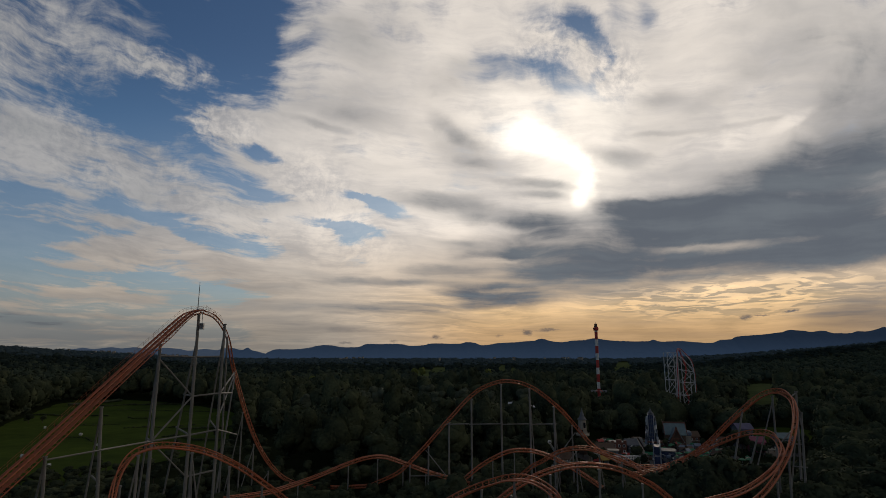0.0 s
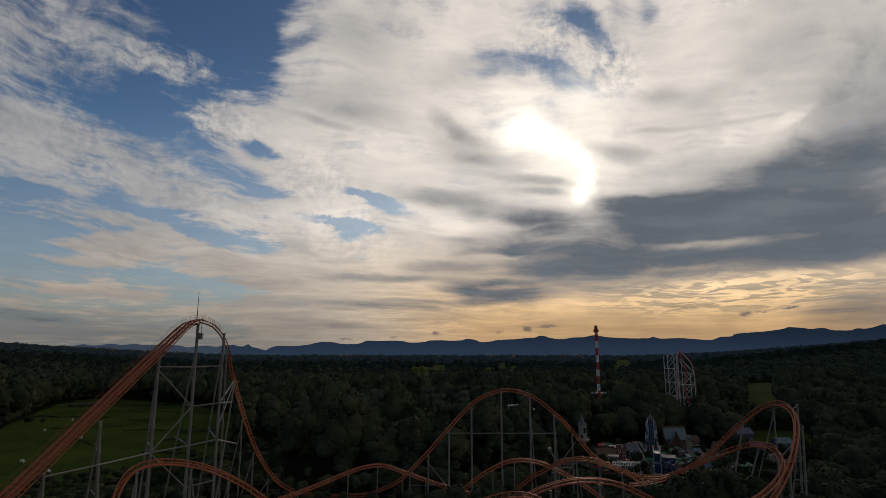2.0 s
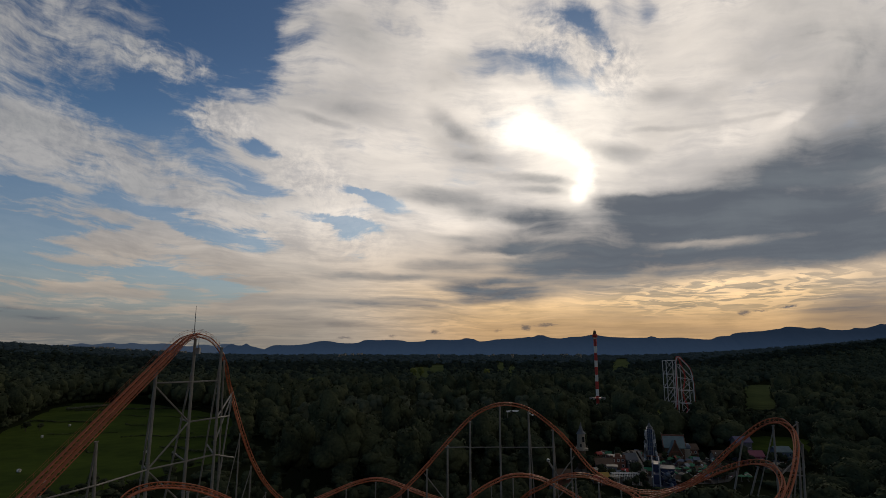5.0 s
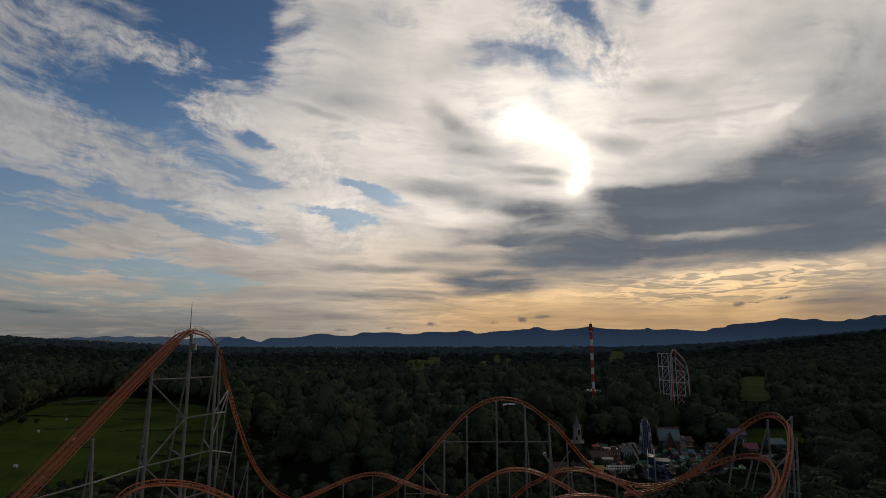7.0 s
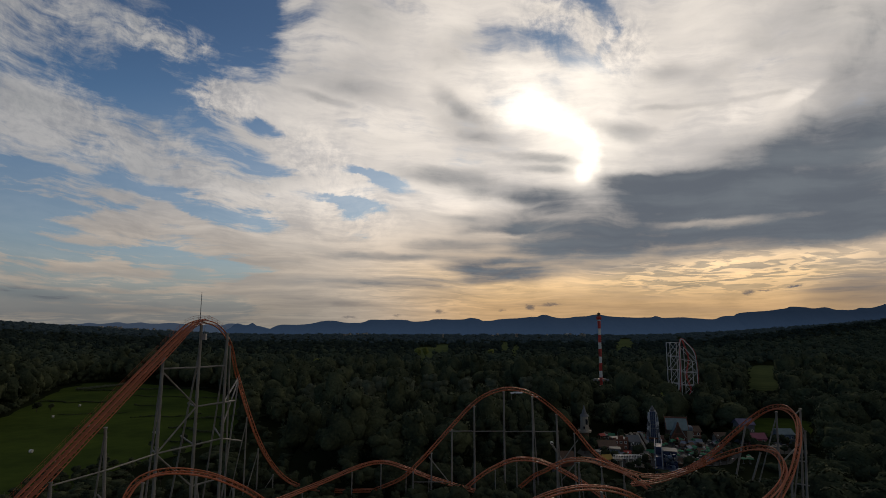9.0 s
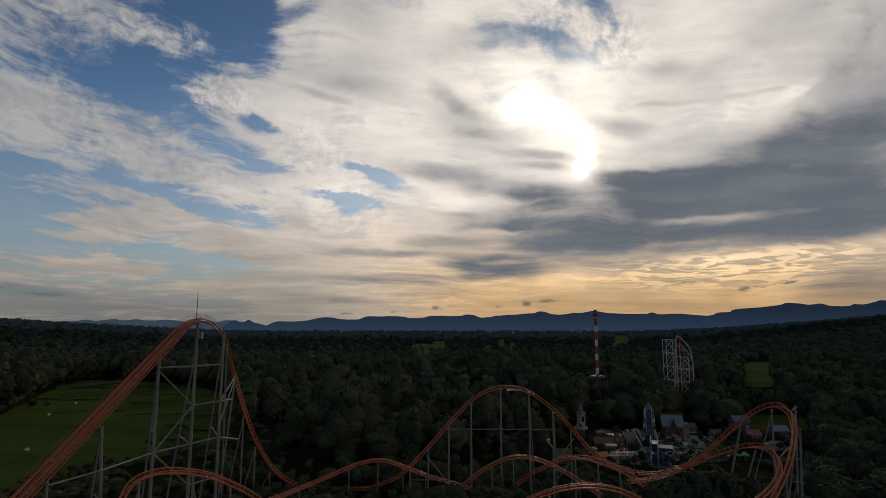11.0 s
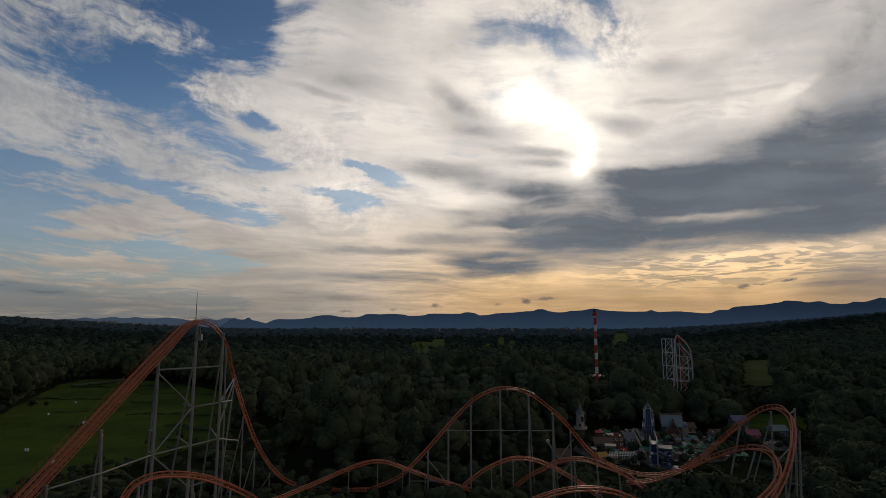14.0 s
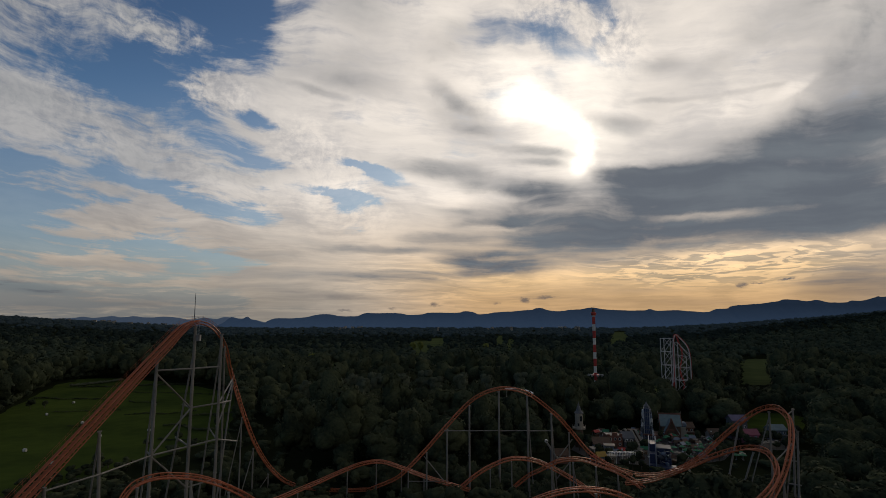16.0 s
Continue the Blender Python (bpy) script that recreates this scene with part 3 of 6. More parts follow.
def ridge(name, crest, y, depth, label, mat="ridge"):
    """A wooded mountain range: crest (x, height), falling off forwards and backwards."""
    line = spline([(x, 0, h) for x, h in crest], 12.0)
    verts, faces = [], []
    rows = (-1.0, -0.75, -0.5, -0.28, -0.1, 0.0, 0.4)
    for p in line:
        x, h = p[0], p[2]
        for k, r in enumerate(rows):
            v = Vector((x * 0.004, r * 2.0, 3.0))
            crag = noise.fractal(v * 3, 1.0, 2.0, 4) + 0.6 * noise.noise(Vector((x * 0.035, r, 8)))
            yy = y + r * depth * (0.75 + 0.35 * noise.noise(Vector((x * 0.0025, r, 5))))
            zz = h * (1 - abs(r) ** 0.8) + (crag * (11 if r else 1.4) if r > -1 else 0) * (1 - 0.5 * abs(r))
            verts.append((x, yy, zz if r > -1 else -2))
    n = len(rows)
    for i in range(len(line) - 1):
        for k in range(n - 1):
            faces.append((i * n + k, (i + 1) * n + k, (i + 1) * n + k + 1, i * n + k + 1))
    ob = tagged(new(name, mesh_of(name, verts, faces, M[mat])), label, "mountains", kind="structure")
    for p in ob.data.polygons:
        p.use_smooth = True
    return ob


# crests of the ranges, west half and east half
WEST = [(-1498, 70), (-1471, 86), (-1440, 82), (-1407, 70), (-1381, 82), (-1357, 90), (-1333, 70), (-1301, 66), (-1241, 47), (-1211, 62), (-1164, 78), (-1085, 78), (-987, 82), (-929, 90), (-890, 101), (-831, 107), (-772, 104), (-713, 93), (-614, 93), (-575, 101), (-536, 114), (-437, 114), (-339, 115), (-280, 110), (-241, 102), (-143, 106), (-103, 117), (14, 117), (113, 117), (140, 125), (172, 127), (211, 121), (251, 106), (309, 110), (368, 120), (486, 126), (565, 134)]
EAST = [(624, 137), (644, 147), (684, 149), (723, 137), (781, 127), (840, 130), (880, 137), (958, 141), (1037, 153), (1115, 141), (1194, 136), (1312, 132), (1410, 134), (1434, 144), (1469, 136), (1500, 130), (1626, 134), (1743, 126), (1841, 122), (1901, 142), (1980, 146), (2021, 165), (2218, 181), (2337, 197), (2377, 209), (2475, 205), (2534, 197), (2613, 205), (2690, 189), (2808, 189), (2849, 201), (2927, 201), (3007, 221), (3040, 232), (3079, 228), (3285, 241), (3601, 252), (4194, 272)]
REMOTE = [(-3113, 80), (-2898, 80), (-2791, 84), (-2727, 93), (-2641, 84), (-2513, 97), (-2435, 88), (-2342, 97), (-2276, 88), (-2191, 88), (-2105, 93), (-1998, 84), (-1932, 72), (-1868, 76), (-1805, 84), (-1718, 76), (-1654, 89), (-1547, 80), (-1461, 76), (-1310, 42)]
ridge("mountain_backdrop", WEST + EAST, 3900, 560, "wooded mountain range on the horizon with blue haze painted in")
ridge("remote_backdrop", REMOTE, 4250, 320, "remote mountain chain paled by painted haze", "far_ridge")

# ------------------------------------------------------------ roller coaster tracks (x, y, z, bank)
TRACKS = {
    "lift": [(-77.5, 88, 12.5, 0), (-75.4, 106, 23.6, 0), (-73.6, 122, 33.9, 0), (-72.0, 137, 43.4, 0), (-70.3, 150, 51.7, 0), (-69.6, 153.5, 53.5, 0), (-68.6, 157, 54.3, 0)],
    "drop": [(-68.6, 157, 54.3, 0), (-65.9, 161.5, 52.6, 25), (-64.6, 168, 47.4, 55), (-64.8, 175, 38.2, 70), (-62.6, 180, 26, 60), (-59.2, 183, 15.6, 40), (-54.3, 186, 6.8, 25), (-47.9, 187, 2.2, 12), (-36, 184, 1.6, 5), (-23, 178, 3.4, 0)],
    "arch": [(-23, 178, 3.4, 0), (-14.5, 174.5, 7.6, 0), (-10.2, 173, 11.4, 0), (-5.7, 173, 15.9, 0), (0.4, 173, 22.6, 0), (7.2, 173, 29.6, 0), (12.3, 172, 33, 0), (18.5, 171, 34.5, 0), (25.6, 170.5, 32.9, 0), (32.9, 170.5, 27.6, 0), (37.9, 171, 22.5, 0), (43.3, 170, 16.1, 0), (49.2, 168, 12.5, 5), (54.4, 164.5, 11.4, 10)],
    "turn": [(54.4, 164.5, 11.4, 10), (59.2, 161.5, 12.0, 12), (64, 158, 14.5, 15), (68.6, 154, 18.8, 25), (74, 149, 26.0, 40), (77.9, 144, 31.3, 55), (80.4, 140, 33.2, 65), (81, 136, 32.3, 75), (79.5, 132, 29.9, 75), (75.8, 127, 26, 65), (70.2, 122, 20.6, 55), (62.6, 118, 14.8, 45), (53, 116, 10, 30)],
    "low_turn": [(50, 160, 10.2, 5), (56.2, 157.5, 11.7, 10), (62.3, 153.5, 15.1, 20), (68.8, 148, 19.9, 35), (73.6, 143, 22.9, 50), (76.0, 138, 23.7, 65), (76.1, 134, 22.6, 70), (73.9, 129.5, 20.2, 65), (68.2, 125, 17.3, 55), (60.4, 121.5, 14.6, 45), (51.8, 119.5, 13.2, 30)],
    "hop": [(3, 166, 6, 0), (9.6, 165, 11.4, 0), (14.7, 164, 14.4, 0), (18.5, 163.5, 15.8, 0), (22.4, 163, 16.1, 0), (26.2, 162, 15.6, 0), (29.9, 161, 14.3, 0), (34.9, 159.3, 11.9, 0), (38.4, 158, 9.8, 0), (44, 155.5, 6.2, 0), (50, 153, 3.4, 0)],
    "bend": [(20, 163.5, 8.5, 0), (23.6, 161, 12.1, 0), (26.4, 159, 14, 0), (29.9, 157, 16.4, 5), (33.3, 155, 17.7, 10), (37, 152, 18.2, 15), (40.6, 149, 17.5, 15), (44.8, 146, 16.3, 15), (49, 142, 13.6, 10), (52.5, 138.5, 10, 5)],
    "near_hill": [(6, 120, 9.5, 0), (11, 119, 13.9, 0), (15, 118.4, 16.7, 0), (19.5, 118, 18.9, 0), (24.7, 118.2, 20.2, 0), (30.1, 119, 20.3, 0), (35.5, 120, 19.3, 0), (40.3, 121, 17.2, 0), (44, 122, 15.0, 0), (50, 123.5, 10.0, 0)],
    "near_turn": [(-6, 113.5, 11.1, 10), (-0.3, 112.3, 14.5, 20), (4.5, 111.3, 16.9, 35), (8.7, 110, 18.6, 45), (12.2, 108.2, 19.7, 55), (15.5, 105.8, 19.8, 60), (18, 103, 18.9, 60), (19.3, 100, 17.4, 55), (19.5, 96.5, 14.6, 45)],
    "camel": [(-53, 143, 8, 5), (-49.8, 149, 7.3, 5), (-45.8, 156.5, 6.6, 3), (-41.5, 164.5, 6.8, 0), (-35.7, 170.5, 8.1, 0), (-28.9, 174, 10.4, 0), (-23.3, 176, 11.8, 0), (-18.3, 176.2, 12, 0), (-12.2, 175.3, 10.4, 0), (-5.4, 174, 8.3, 0), (2.1, 172, 6.6, 0), (8, 170, 5.5, 0)],
    "left_turn": [(-53.5, 97.5, 10, -45), (-56.2, 99.5, 15, -55), (-57.4, 102, 19.7, -60), (-57.5, 104, 22.4, -62), (-56.4, 106.2, 24.5, -60), (-53.6, 109, 25.3, -45), (-49.6, 112.3, 24.6, -30), (-45.7, 115.6, 22.8, -20), (-41, 119, 19.6, -12), (-36.5, 122, 15.6, -6), (-30, 126, 9.5, 0)],
}
SAMPLES = {k: spline([(x, y, z + 0.15, bank) for x, y, z, bank in v], 0.6) for k, v in TRACKS.items()}
coaster = thing("roller_coaster", "orange steel roller coaster with tall lift hill on grey columns", "roller coaster", (-68, 156, 0))


def under(ob, parent):
    ob.parent = parent
    ob.matrix_parent_inverse = parent.matrix_world.inverted()
    return ob


bpy.context.view_layer.update()


def frames_along(samples):
    """Place, right and up at each sample of a track."""
    out = []
    for i, s in enumerate(samples):
        a, b = samples[max(i - 1, 0)], samples[min(i + 1, len(samples) - 1)]
        d = Vector((b - a)[:3]).normalized()
        right = d.cross(Vector((0, 0, 1)))
        if out and (right.length < 0.25 or right.dot(out[-1][3]) < 0):
            right = out[-1][3] - d * out[-1][3].dot(d)
        flat_right = right.normalized()
        up = flat_right.cross(d)
        q = Matrix.Rotation(radians(s[3]), 3, d)
        out.append((Vector(s[:3]), q @ flat_right, q @ up, flat_right))
    return out


def lay_track(key, label, gauge=0.62, deep=1.0, box_truss=False):
    fr = frames_along(SAMPLES[key])
    if box_truss:                        # the deep lift truss thins out towards the crest
        n = len(fr)
        fr = [(p, r, u * min(1.0, 0.5 + 2.6 * (1 - i / n)), f) for i, (p, r, u, f) in enumerate(fr)]
    bm = bmesh.new()
    if box_truss:
        for s in (-1, 1):
            tube(bm, [p + r * s * gauge * 0.8 - u * deep for p, r, u, _ in fr[::2]], 0.11)
    else:
        tube(bm, [p - u * deep for p, r, u, _ in fr[::2]], 0.19)
    spine = under(part("track_spine", bm, M["orange"], None, label), coaster)
    for s in (-1, 1):
        under(part("running_rail", tube(bmesh.new(), [p + r * s * gauge for p, r, u, _ in fr], 0.125), M["orange"]), spine)
    bm = bmesh.new()
    for i in range(0, len(fr) - 2, 2):
        (p, r, u, _), (p2, r2, u2, _) = fr[i], fr[i + 2]
        rod(bm, p - r * gauge, p + r * gauge, 0.05, sides=4)
        for s in (-1, 1):
            foot = p - u * deep + r * (s * gauge * 0.8 if box_truss else 0)
            foot2 = p2 - u2 * deep + r2 * (s * gauge * 0.8 if box_truss else 0)
            rod(bm, p + r * s * gauge, foot, 0.04, sides=4)
            rod(bm, p + r * s * gauge, foot2, 0.035, sides=4)
        if box_truss:
            rod(bm, p - u * deep - r * gauge * 0.8, p - u * deep + r * gauge * 0.8, 0.055, sides=4)
    under(tagged(part("lattice", bm, M["orange"]), kind="stuff"), spine)
    return fr, spine


LABELS = {"lift": "straight orange lift hill with chain and walkways", "drop": "steep twisting first drop", "arch": "tall rounded airtime hill", "turn": "high banked turn",
          "low_turn": "lower banked turn", "hop": "low hump", "bend": "low curving stretch", "near_hill": "long low hill", "near_turn": "steeply banked bend", "camel": "small camelback hump", "left_turn": "banked horseshoe turn"}
LAID = {k: lay_track(k, LABELS[k], 0.75 if k == "lift" else 0.62, 1.9 if k == "lift" else 0.8, k == "lift") for k in TRACKS}

# lift: chain trough, walkways with handrails
fr, lift_spine = LAID["lift"]
for s in (-1, 1):
    bm, last = bmesh.new(), None
    for p, r, u, _ in fr[::3]:
        ring = [bm.verts.new(p + r * s * a - u * d) for a, d in ((0.95, 0.20), (1.75, 0.20), (1.75, 0.32), (0.95, 0.32))]
        if last:
            for k in range(4):
                bm.faces.new((last[k], last[(k + 1) % 4], ring[(k + 1) % 4], ring[k]))
        else:
            bm.faces.new(ring)
        last = ring
    bm.faces.new(last[::-1])
    under(part("walkway", bm, M["grating"], None, "stepped steel grating walkway"), lift_spine)
bm, last = bmesh.new(), None
for p, r, u, _ in fr[::3]:
    ring = [bm.verts.new(p + r * a - u * d) for a, d in ((-0.32, 0.12), (0.32, 0.12), (0.32, 0.5), (-0.32, 0.5))]
    if last:
        for k in range(4):
            bm.faces.new((last[k], last[(k + 1) % 4], ring[(k + 1) % 4], ring[k]))
    else:
        bm.faces.new(ring)
    last = ring
bm.faces.new(last[::-1])
under(part("chain_trough", bm, M["grating"], None, "steel chain trough between the rails"), lift_spine)
over_top = fr + LAID["drop"][0][1:14]
for s in (-1, 1):
    bm = bmesh.new()
    tube(bm, [p + r * s * 1.75 + Vector((0, 0, 1.1)) for p, r, u, _ in over_top[::2]], 0.026, 4)
    tube(bm, [p + r * s * 1.75 + Vector((0, 0, 0.55)) for p, r, u, _ in over_top[::2]], 0.025, 4)
    for p, r, u, _ in over_top[::3]:
        rod(bm, p + r * s * 1.75 - u * 0.15, p + r * s * 1.75 + Vector((0, 0, 1.12)), 0.028, sides=4)
    under(part("handrail", bm, M["grating"], None, "thin weathered handrail"), lift_spine)
bm = box(bmesh.new(), (-68.95, 155.0, 54.0), (-68.55, 155.4, 54.5))
rod(bm, (-68.75, 155.2, 53.8), (-68.75, 155.2, 62.0), 0.14, 0.06)
under(part("lightning_mast", bm, M["galvanised"], None, "slim grey mast on the crest"), coaster)


# ------------------------------------------------------------ coaster supports


def column(top, base, r=0.42, braces=(), legs=()):
    """A grey tubular column with cap, flange and footing; braces and slanting legs hang on it."""
    r = r * 0.68
    bm = bmesh.new()
    t, b = Vector(top), Vector((base[0], base[1], 0.0))
    d = (t - b).normalized()
    rod(bm, b - d * 0.3, t, r * 1.08, r * 0.92, 10)
    n = max(2, int((t - b).length / 11))
    for k in range(1, n):
        p = b.lerp(t, k / n)
        rod(bm, p - d * 0.1, p + d * 0.1, r * 1.3, sides=10)
    rod(bm, t - d * 0.2, t + d * 0.05, r * 1.35, sides=10)
    rod(bm, b - Vector((0, 0, 0.4)), b + Vector((0, 0, 0.35)), r * 2.2, sides=10)
    col = under(part("column", bm, M["grey"]), coaster)
    for a, e in legs:
        under(part("leg", rod(bmesh.new(), a, (e[0], e[1], -0.3), r * 0.62, sides=8), M["grey"]), col)
    for a, e in braces:
        under(part("brace", rod(bmesh.new(), a, e, r * 0.55, sides=8), M["grey"]), col)
    return col


def track_point(key, x):
    """The place on a track, and its up, where it first comes nearest to x."""
    fr = LAID[key][0]
    i = min(range(len(fr)), key=lambda k: abs(fr[k][0].x - x))
    return fr[i][0], fr[i][2]


def prop(key, x, r=0.36, drop=1.15, foot=(0, 0), legs=(), braces=()):
    """A column that carries a track from below at x."""
    p, u = track_point(key, x)
    top = p - u * drop
    return column(top, (top.x + foot[0], top.y + foot[1]), r, braces, [(top - Vector((0, 0, 0.8)), (top.x + a, top.y + b)) for a, b in legs])


# the tall tower under the crest: three frames tied by struts
A, B, C = (-72.9, 144.5), (-68.0, 154.5), (-63.0, 160.5)
column((A[0], A[1], 44.6), A, 0.6,
       braces=[((*A, 41.7), (*B, 41.4)), ((*A, 41), (*B, 31)), ((*B, 31), (*A, 20.9)), ((*A, 20.9), (*B, 21)), ((*A, 20.6), (*B, 10.5)), ((A[0], A[1], 20.9), (A[0] - 3.2, A[1] + 4, 21))],
       legs=[((A[0], A[1], 43), (A[0] - 6.0, A[1] + 7))])
column((B[0], B[1], 52.9), B, 0.62,
       braces=[((*B, 41.4), (*C, 41.5)), ((*B, 31), (*C, 31.4)), ((*B, 21), (*C, 21.6)), ((B[0], B[1], 21), (B[0] - 6, B[1] + 5, 22.4)), ((B[0], B[1], 31), (B[0] - 4.6, B[1] + 5, 31.2)), ((*B, 10.5), (*C, 11))],
       legs=[((B[0], B[1], 46), (B[0] - 9.5, B[1] + 7))])
column((C[0], C[1], 50.6), C, 0.58,
       braces=[((*C, 31.4), (-65.0, 176.5, 37)), ((*C, 25), (-65.0, 176.5, 36.5)), ((C[0], C[1], 21.6), (-61.7, 172, 18.8)), ((C[0], C[1], 31.4), (-62.4, 168, 31.0)), ((C[0], C[1], 21.6), (-68.5, 168, 23.5))],
       legs=[((C[0], C[1], 48), (C[0] - 8, C[1] + 8)), ((C[0] + 0.6, C[1] + 1, 47), (C[0] - 2.4, C[1] + 11)), ((-65.0, 176.5, 36.5), (-66.5, 171))])
column((-62.6, 178.6, 24.5), (-62.6, 178.6), 0.34, legs=[((-62.6, 178.6, 23.5), (-65.8, 175))])
column((-59.4, 181.2, 14.6), (-59.4, 181.2), 0.34, legs=[((-59.4, 181.2, 14), (-62.2, 178))])
column((-55.6, 185.0, 6.0), (-55.6, 185.0), 0.3, legs=[((-55.6, 185.0, 5.5), (-59, 182))])
column((-72.2, 121.0, 31.2), (-70.2, 121.0), 0.5, braces=[((-71.2, 121, 22.6), (*A, 20.9)), ((-70.9, 121, 16), (-74.2, 123.5, 17))], legs=[((-72.2, 121.0, 30), (-77.2, 125.5))])
column((-74.2, 108.5, 23.4), (-72.8, 108.5), 0.46, braces=[((-74.1, 108.5, 22.8), (-71.2, 121, 22.6))], legs=[((-74.2, 108.5, 22.5), (-78.5, 111))])

# airtime hill: five tall columns tied by one long strut, lower ones at its feet
for x in (0.4, 7.2, 16.6, 25.6, 33.0):
    nxt = {0.4: 7.2, 7.2: 16.6, 16.6: 25.6, 25.6: 33.0}.get(x)
    ties = [((x, 172, 21.7), (nxt, 171.5, 21.9))] if nxt else [((33.0, 170.5, 13), (38.3, 171, 19.5)), ((33.0, 170.5, 8), (38.3, 171, 14))]
    prop("arch", x, 0.42, braces=ties, legs=[(2.2, 4)] if x in (25.6, 33.0) else ())
prop("arch", -5.7, 0.36, braces=[((-5.7, 173, 14.2), (0.2, 172.5, 7.4)), ((-10.4, 173, 7.0), (0.2, 172.5, 7.2))])
prop("arch", -11.0, 0.3)
prop("arch", 38.3, 0.36)
for x in (-28.6, -20.2, -12.0, -5.6, -41.0, -47.0):
    prop("camel", x, 0.26)
for x in (-36.0, -23.0):
    prop("drop", x, 0.3)
for x in (13.0, 19.0, 24.5, 31.0):
    prop("hop", x, 0.24)
for x in (29.0, 34.5, 39.5, 44.5):
    prop("bend", x, 0.3, legs=[(2.6, 1.5)])
for x in (12.5, 21.0, 31.5, 41.0):
    prop("near_hill", x, 0.32)
for x in (1.0, 6.5, 12.2, 17.5):
    prop("near_turn", x, 0.34, drop=1.1, legs=[(2.5, 2.5)])
for x, legs in ((-56.4, [(-3, -1)]), (-53.4, [(1.0, 0)]), (-48.6, [(1.2, 0), (4, 1)]), (-42.8, [(1.1, 0)]), (-37.2, ()), (-57.4, [(-3.5, 0)])):
    prop("left_turn", x, 0.36, legs=legs)

# banked turns: columns stand outside and reach the track with short arms
def nearest(key, x, y):
    p, r, u, _ = min(LAID[key][0], key=lambda q: (q[0].x - x) ** 2 + (q[0].y - y) ** 2)
    return p - u * 0.8


for key, x, y0, top, base in (("turn", 80.9, 136.0, (83.4, 136.6, 33.4), (81.6, 136.6)), ("turn", 79.6, 132.5, (82.0, 133.2, 28.9), (80.4, 133.2)), ("turn", 75.4, 126.6, (74.0, 126.4, 19.4), (73.2, 126.4))):
    seat, top = nearest(key, x, y0), Vector(top)
    column(top, base, 0.38, braces=[(seat, top - Vector((0, 0, 0.3))), (seat, top - Vector((0, 0, 5))), (top - Vector((0, 0, 12)), top + Vector((-2.0, 1.6, -12)))])
seat = nearest("low_turn", 74.9, 134.0)
under(part("brace", rod(bmesh.new(), seat, nearest("turn", 80.4, 134.0) - Vector((0, 0, 5)), 0.16, sides=8), M["grey"]), coaster)
column((80.4, 141.4, 32.0), (79.8, 141.4), 0.36, legs=[((80.4, 141.4, 31), (70.5, 143.0))])
column((75.8, 147.2, 28.2), (68.4, 147.2), 0.36)
column((74.9, 139.6, 22.8), (66.4, 139.6), 0.34)
prop("turn", 66.0, 0.3)
prop("low_turn", 64.0, 0.3)
prop("turn", 60.0, 0.3)
bm = new_box((-67.4, 153.6, 48.8), (-66.3, 154.6, 50.5), 0.05)
rod(bm, (-66.8, 154.1, 50.4), (-66.8, 154.1, 53.4), 0.08, sides=6)
rod(bm, (-68.0, 154.4, 49.4), (-66.8, 154.1, 49.4), 0.08, sides=6)
under(part("hoist_box", bm, M["galvanised"], None, "small grey maintenance cage"), coaster)

# ------------------------------------------------------------ trees


def leaf_cloud(rng, count, size, lobes, cores, fineness=1):
    """Verts and faces of a crown: small bent leaf clumps on the skins of several lobes, round dark cores."""
    verts, faces, mats, outs = [], [], [], []
    for _ in range(count):
        c, rad = lobes[rng.integers(len(lobes))]
        n = rng.normal(size=3)
        n /= np.linalg.norm(n)
        if n[2] < -0.55:
            n[2] *= -1
        p = c + n * rad * rng.uniform(0.86, 1.07)
        tilt_n = n + rng.normal(size=3) * 0.2
        tilt_n /= np.linalg.norm(tilt_n)
        a = np.cross(tilt_n, rng.normal(size=3))
        a /= np.linalg.norm(a)
        b = np.cross(tilt_n, a)
        s = size * rng.uniform(0.6, 1.35)
        k = len(verts)
        verts += [p - a * s, p + b * s * 0.75 + tilt_n * s * 0.25, p + a * s * 0.95, p - b * s * 0.7 + tilt_n * s * 0.2]
        faces += [(k, k + 3, k + 1), (k + 1, k + 3, k + 2)]
        mats += [0, 0]
        soft = n * 0.95 + tilt_n * 0.15
        outs += [soft / np.linalg.norm(soft)] * 4
    for i, (c, rad) in enumerate(lobes[:cores]):
        bm = bmesh.new()
        bmesh.ops.create_icosphere(bm, subdivisions=1 if i else fineness, radius=1.0)
        k = len(verts)
        seed = Vector(rng.normal(size=3) * 9)
        verts += [c + np.array(v.co) * rad * (0.86 + 0.34 * noise.noise(v.co * 2.1 + seed) + 0.28 * noise.noise(v.co * 5 + seed)) for v in bm.verts]
        faces += [tuple(k + v.index for v in f.verts) for f in bm.faces]
        mats += [1] * len(bm.faces)
        outs += [np.array(v.co.normalized()) for v in bm.verts]
        bm.free()
    return np.array(verts), np.array(faces), np.array(mats), np.array(outs)


def crown_lobes(rng, tall, wide, low, n, full=0.37):
    """One broad middle lobe and smaller ones round it, most of them high up."""
    span = tall - low
    lobes = [(np.array((0, 0, low + span * 0.52)), np.array((wide * full, wide * full, span * (full - 0.01))))]
    for k in range(n):
        a, h = rng.uniform(0, math.tau), rng.uniform(0.25, 0.80)
        reach = wide * rng.uniform(0.18, 0.36) * (1.15 - 0.5 * h)
        s = wide * rng.uniform(0.16, 0.27) * 0.37 / full
        lobes.append((np.array((reach * math.cos(a), reach * math.sin(a), low + span * h)), np.array((s, s, min(s * rng.uniform(0.75, 1.0), span * (1 - h) * 1.1)))))
    return lobes


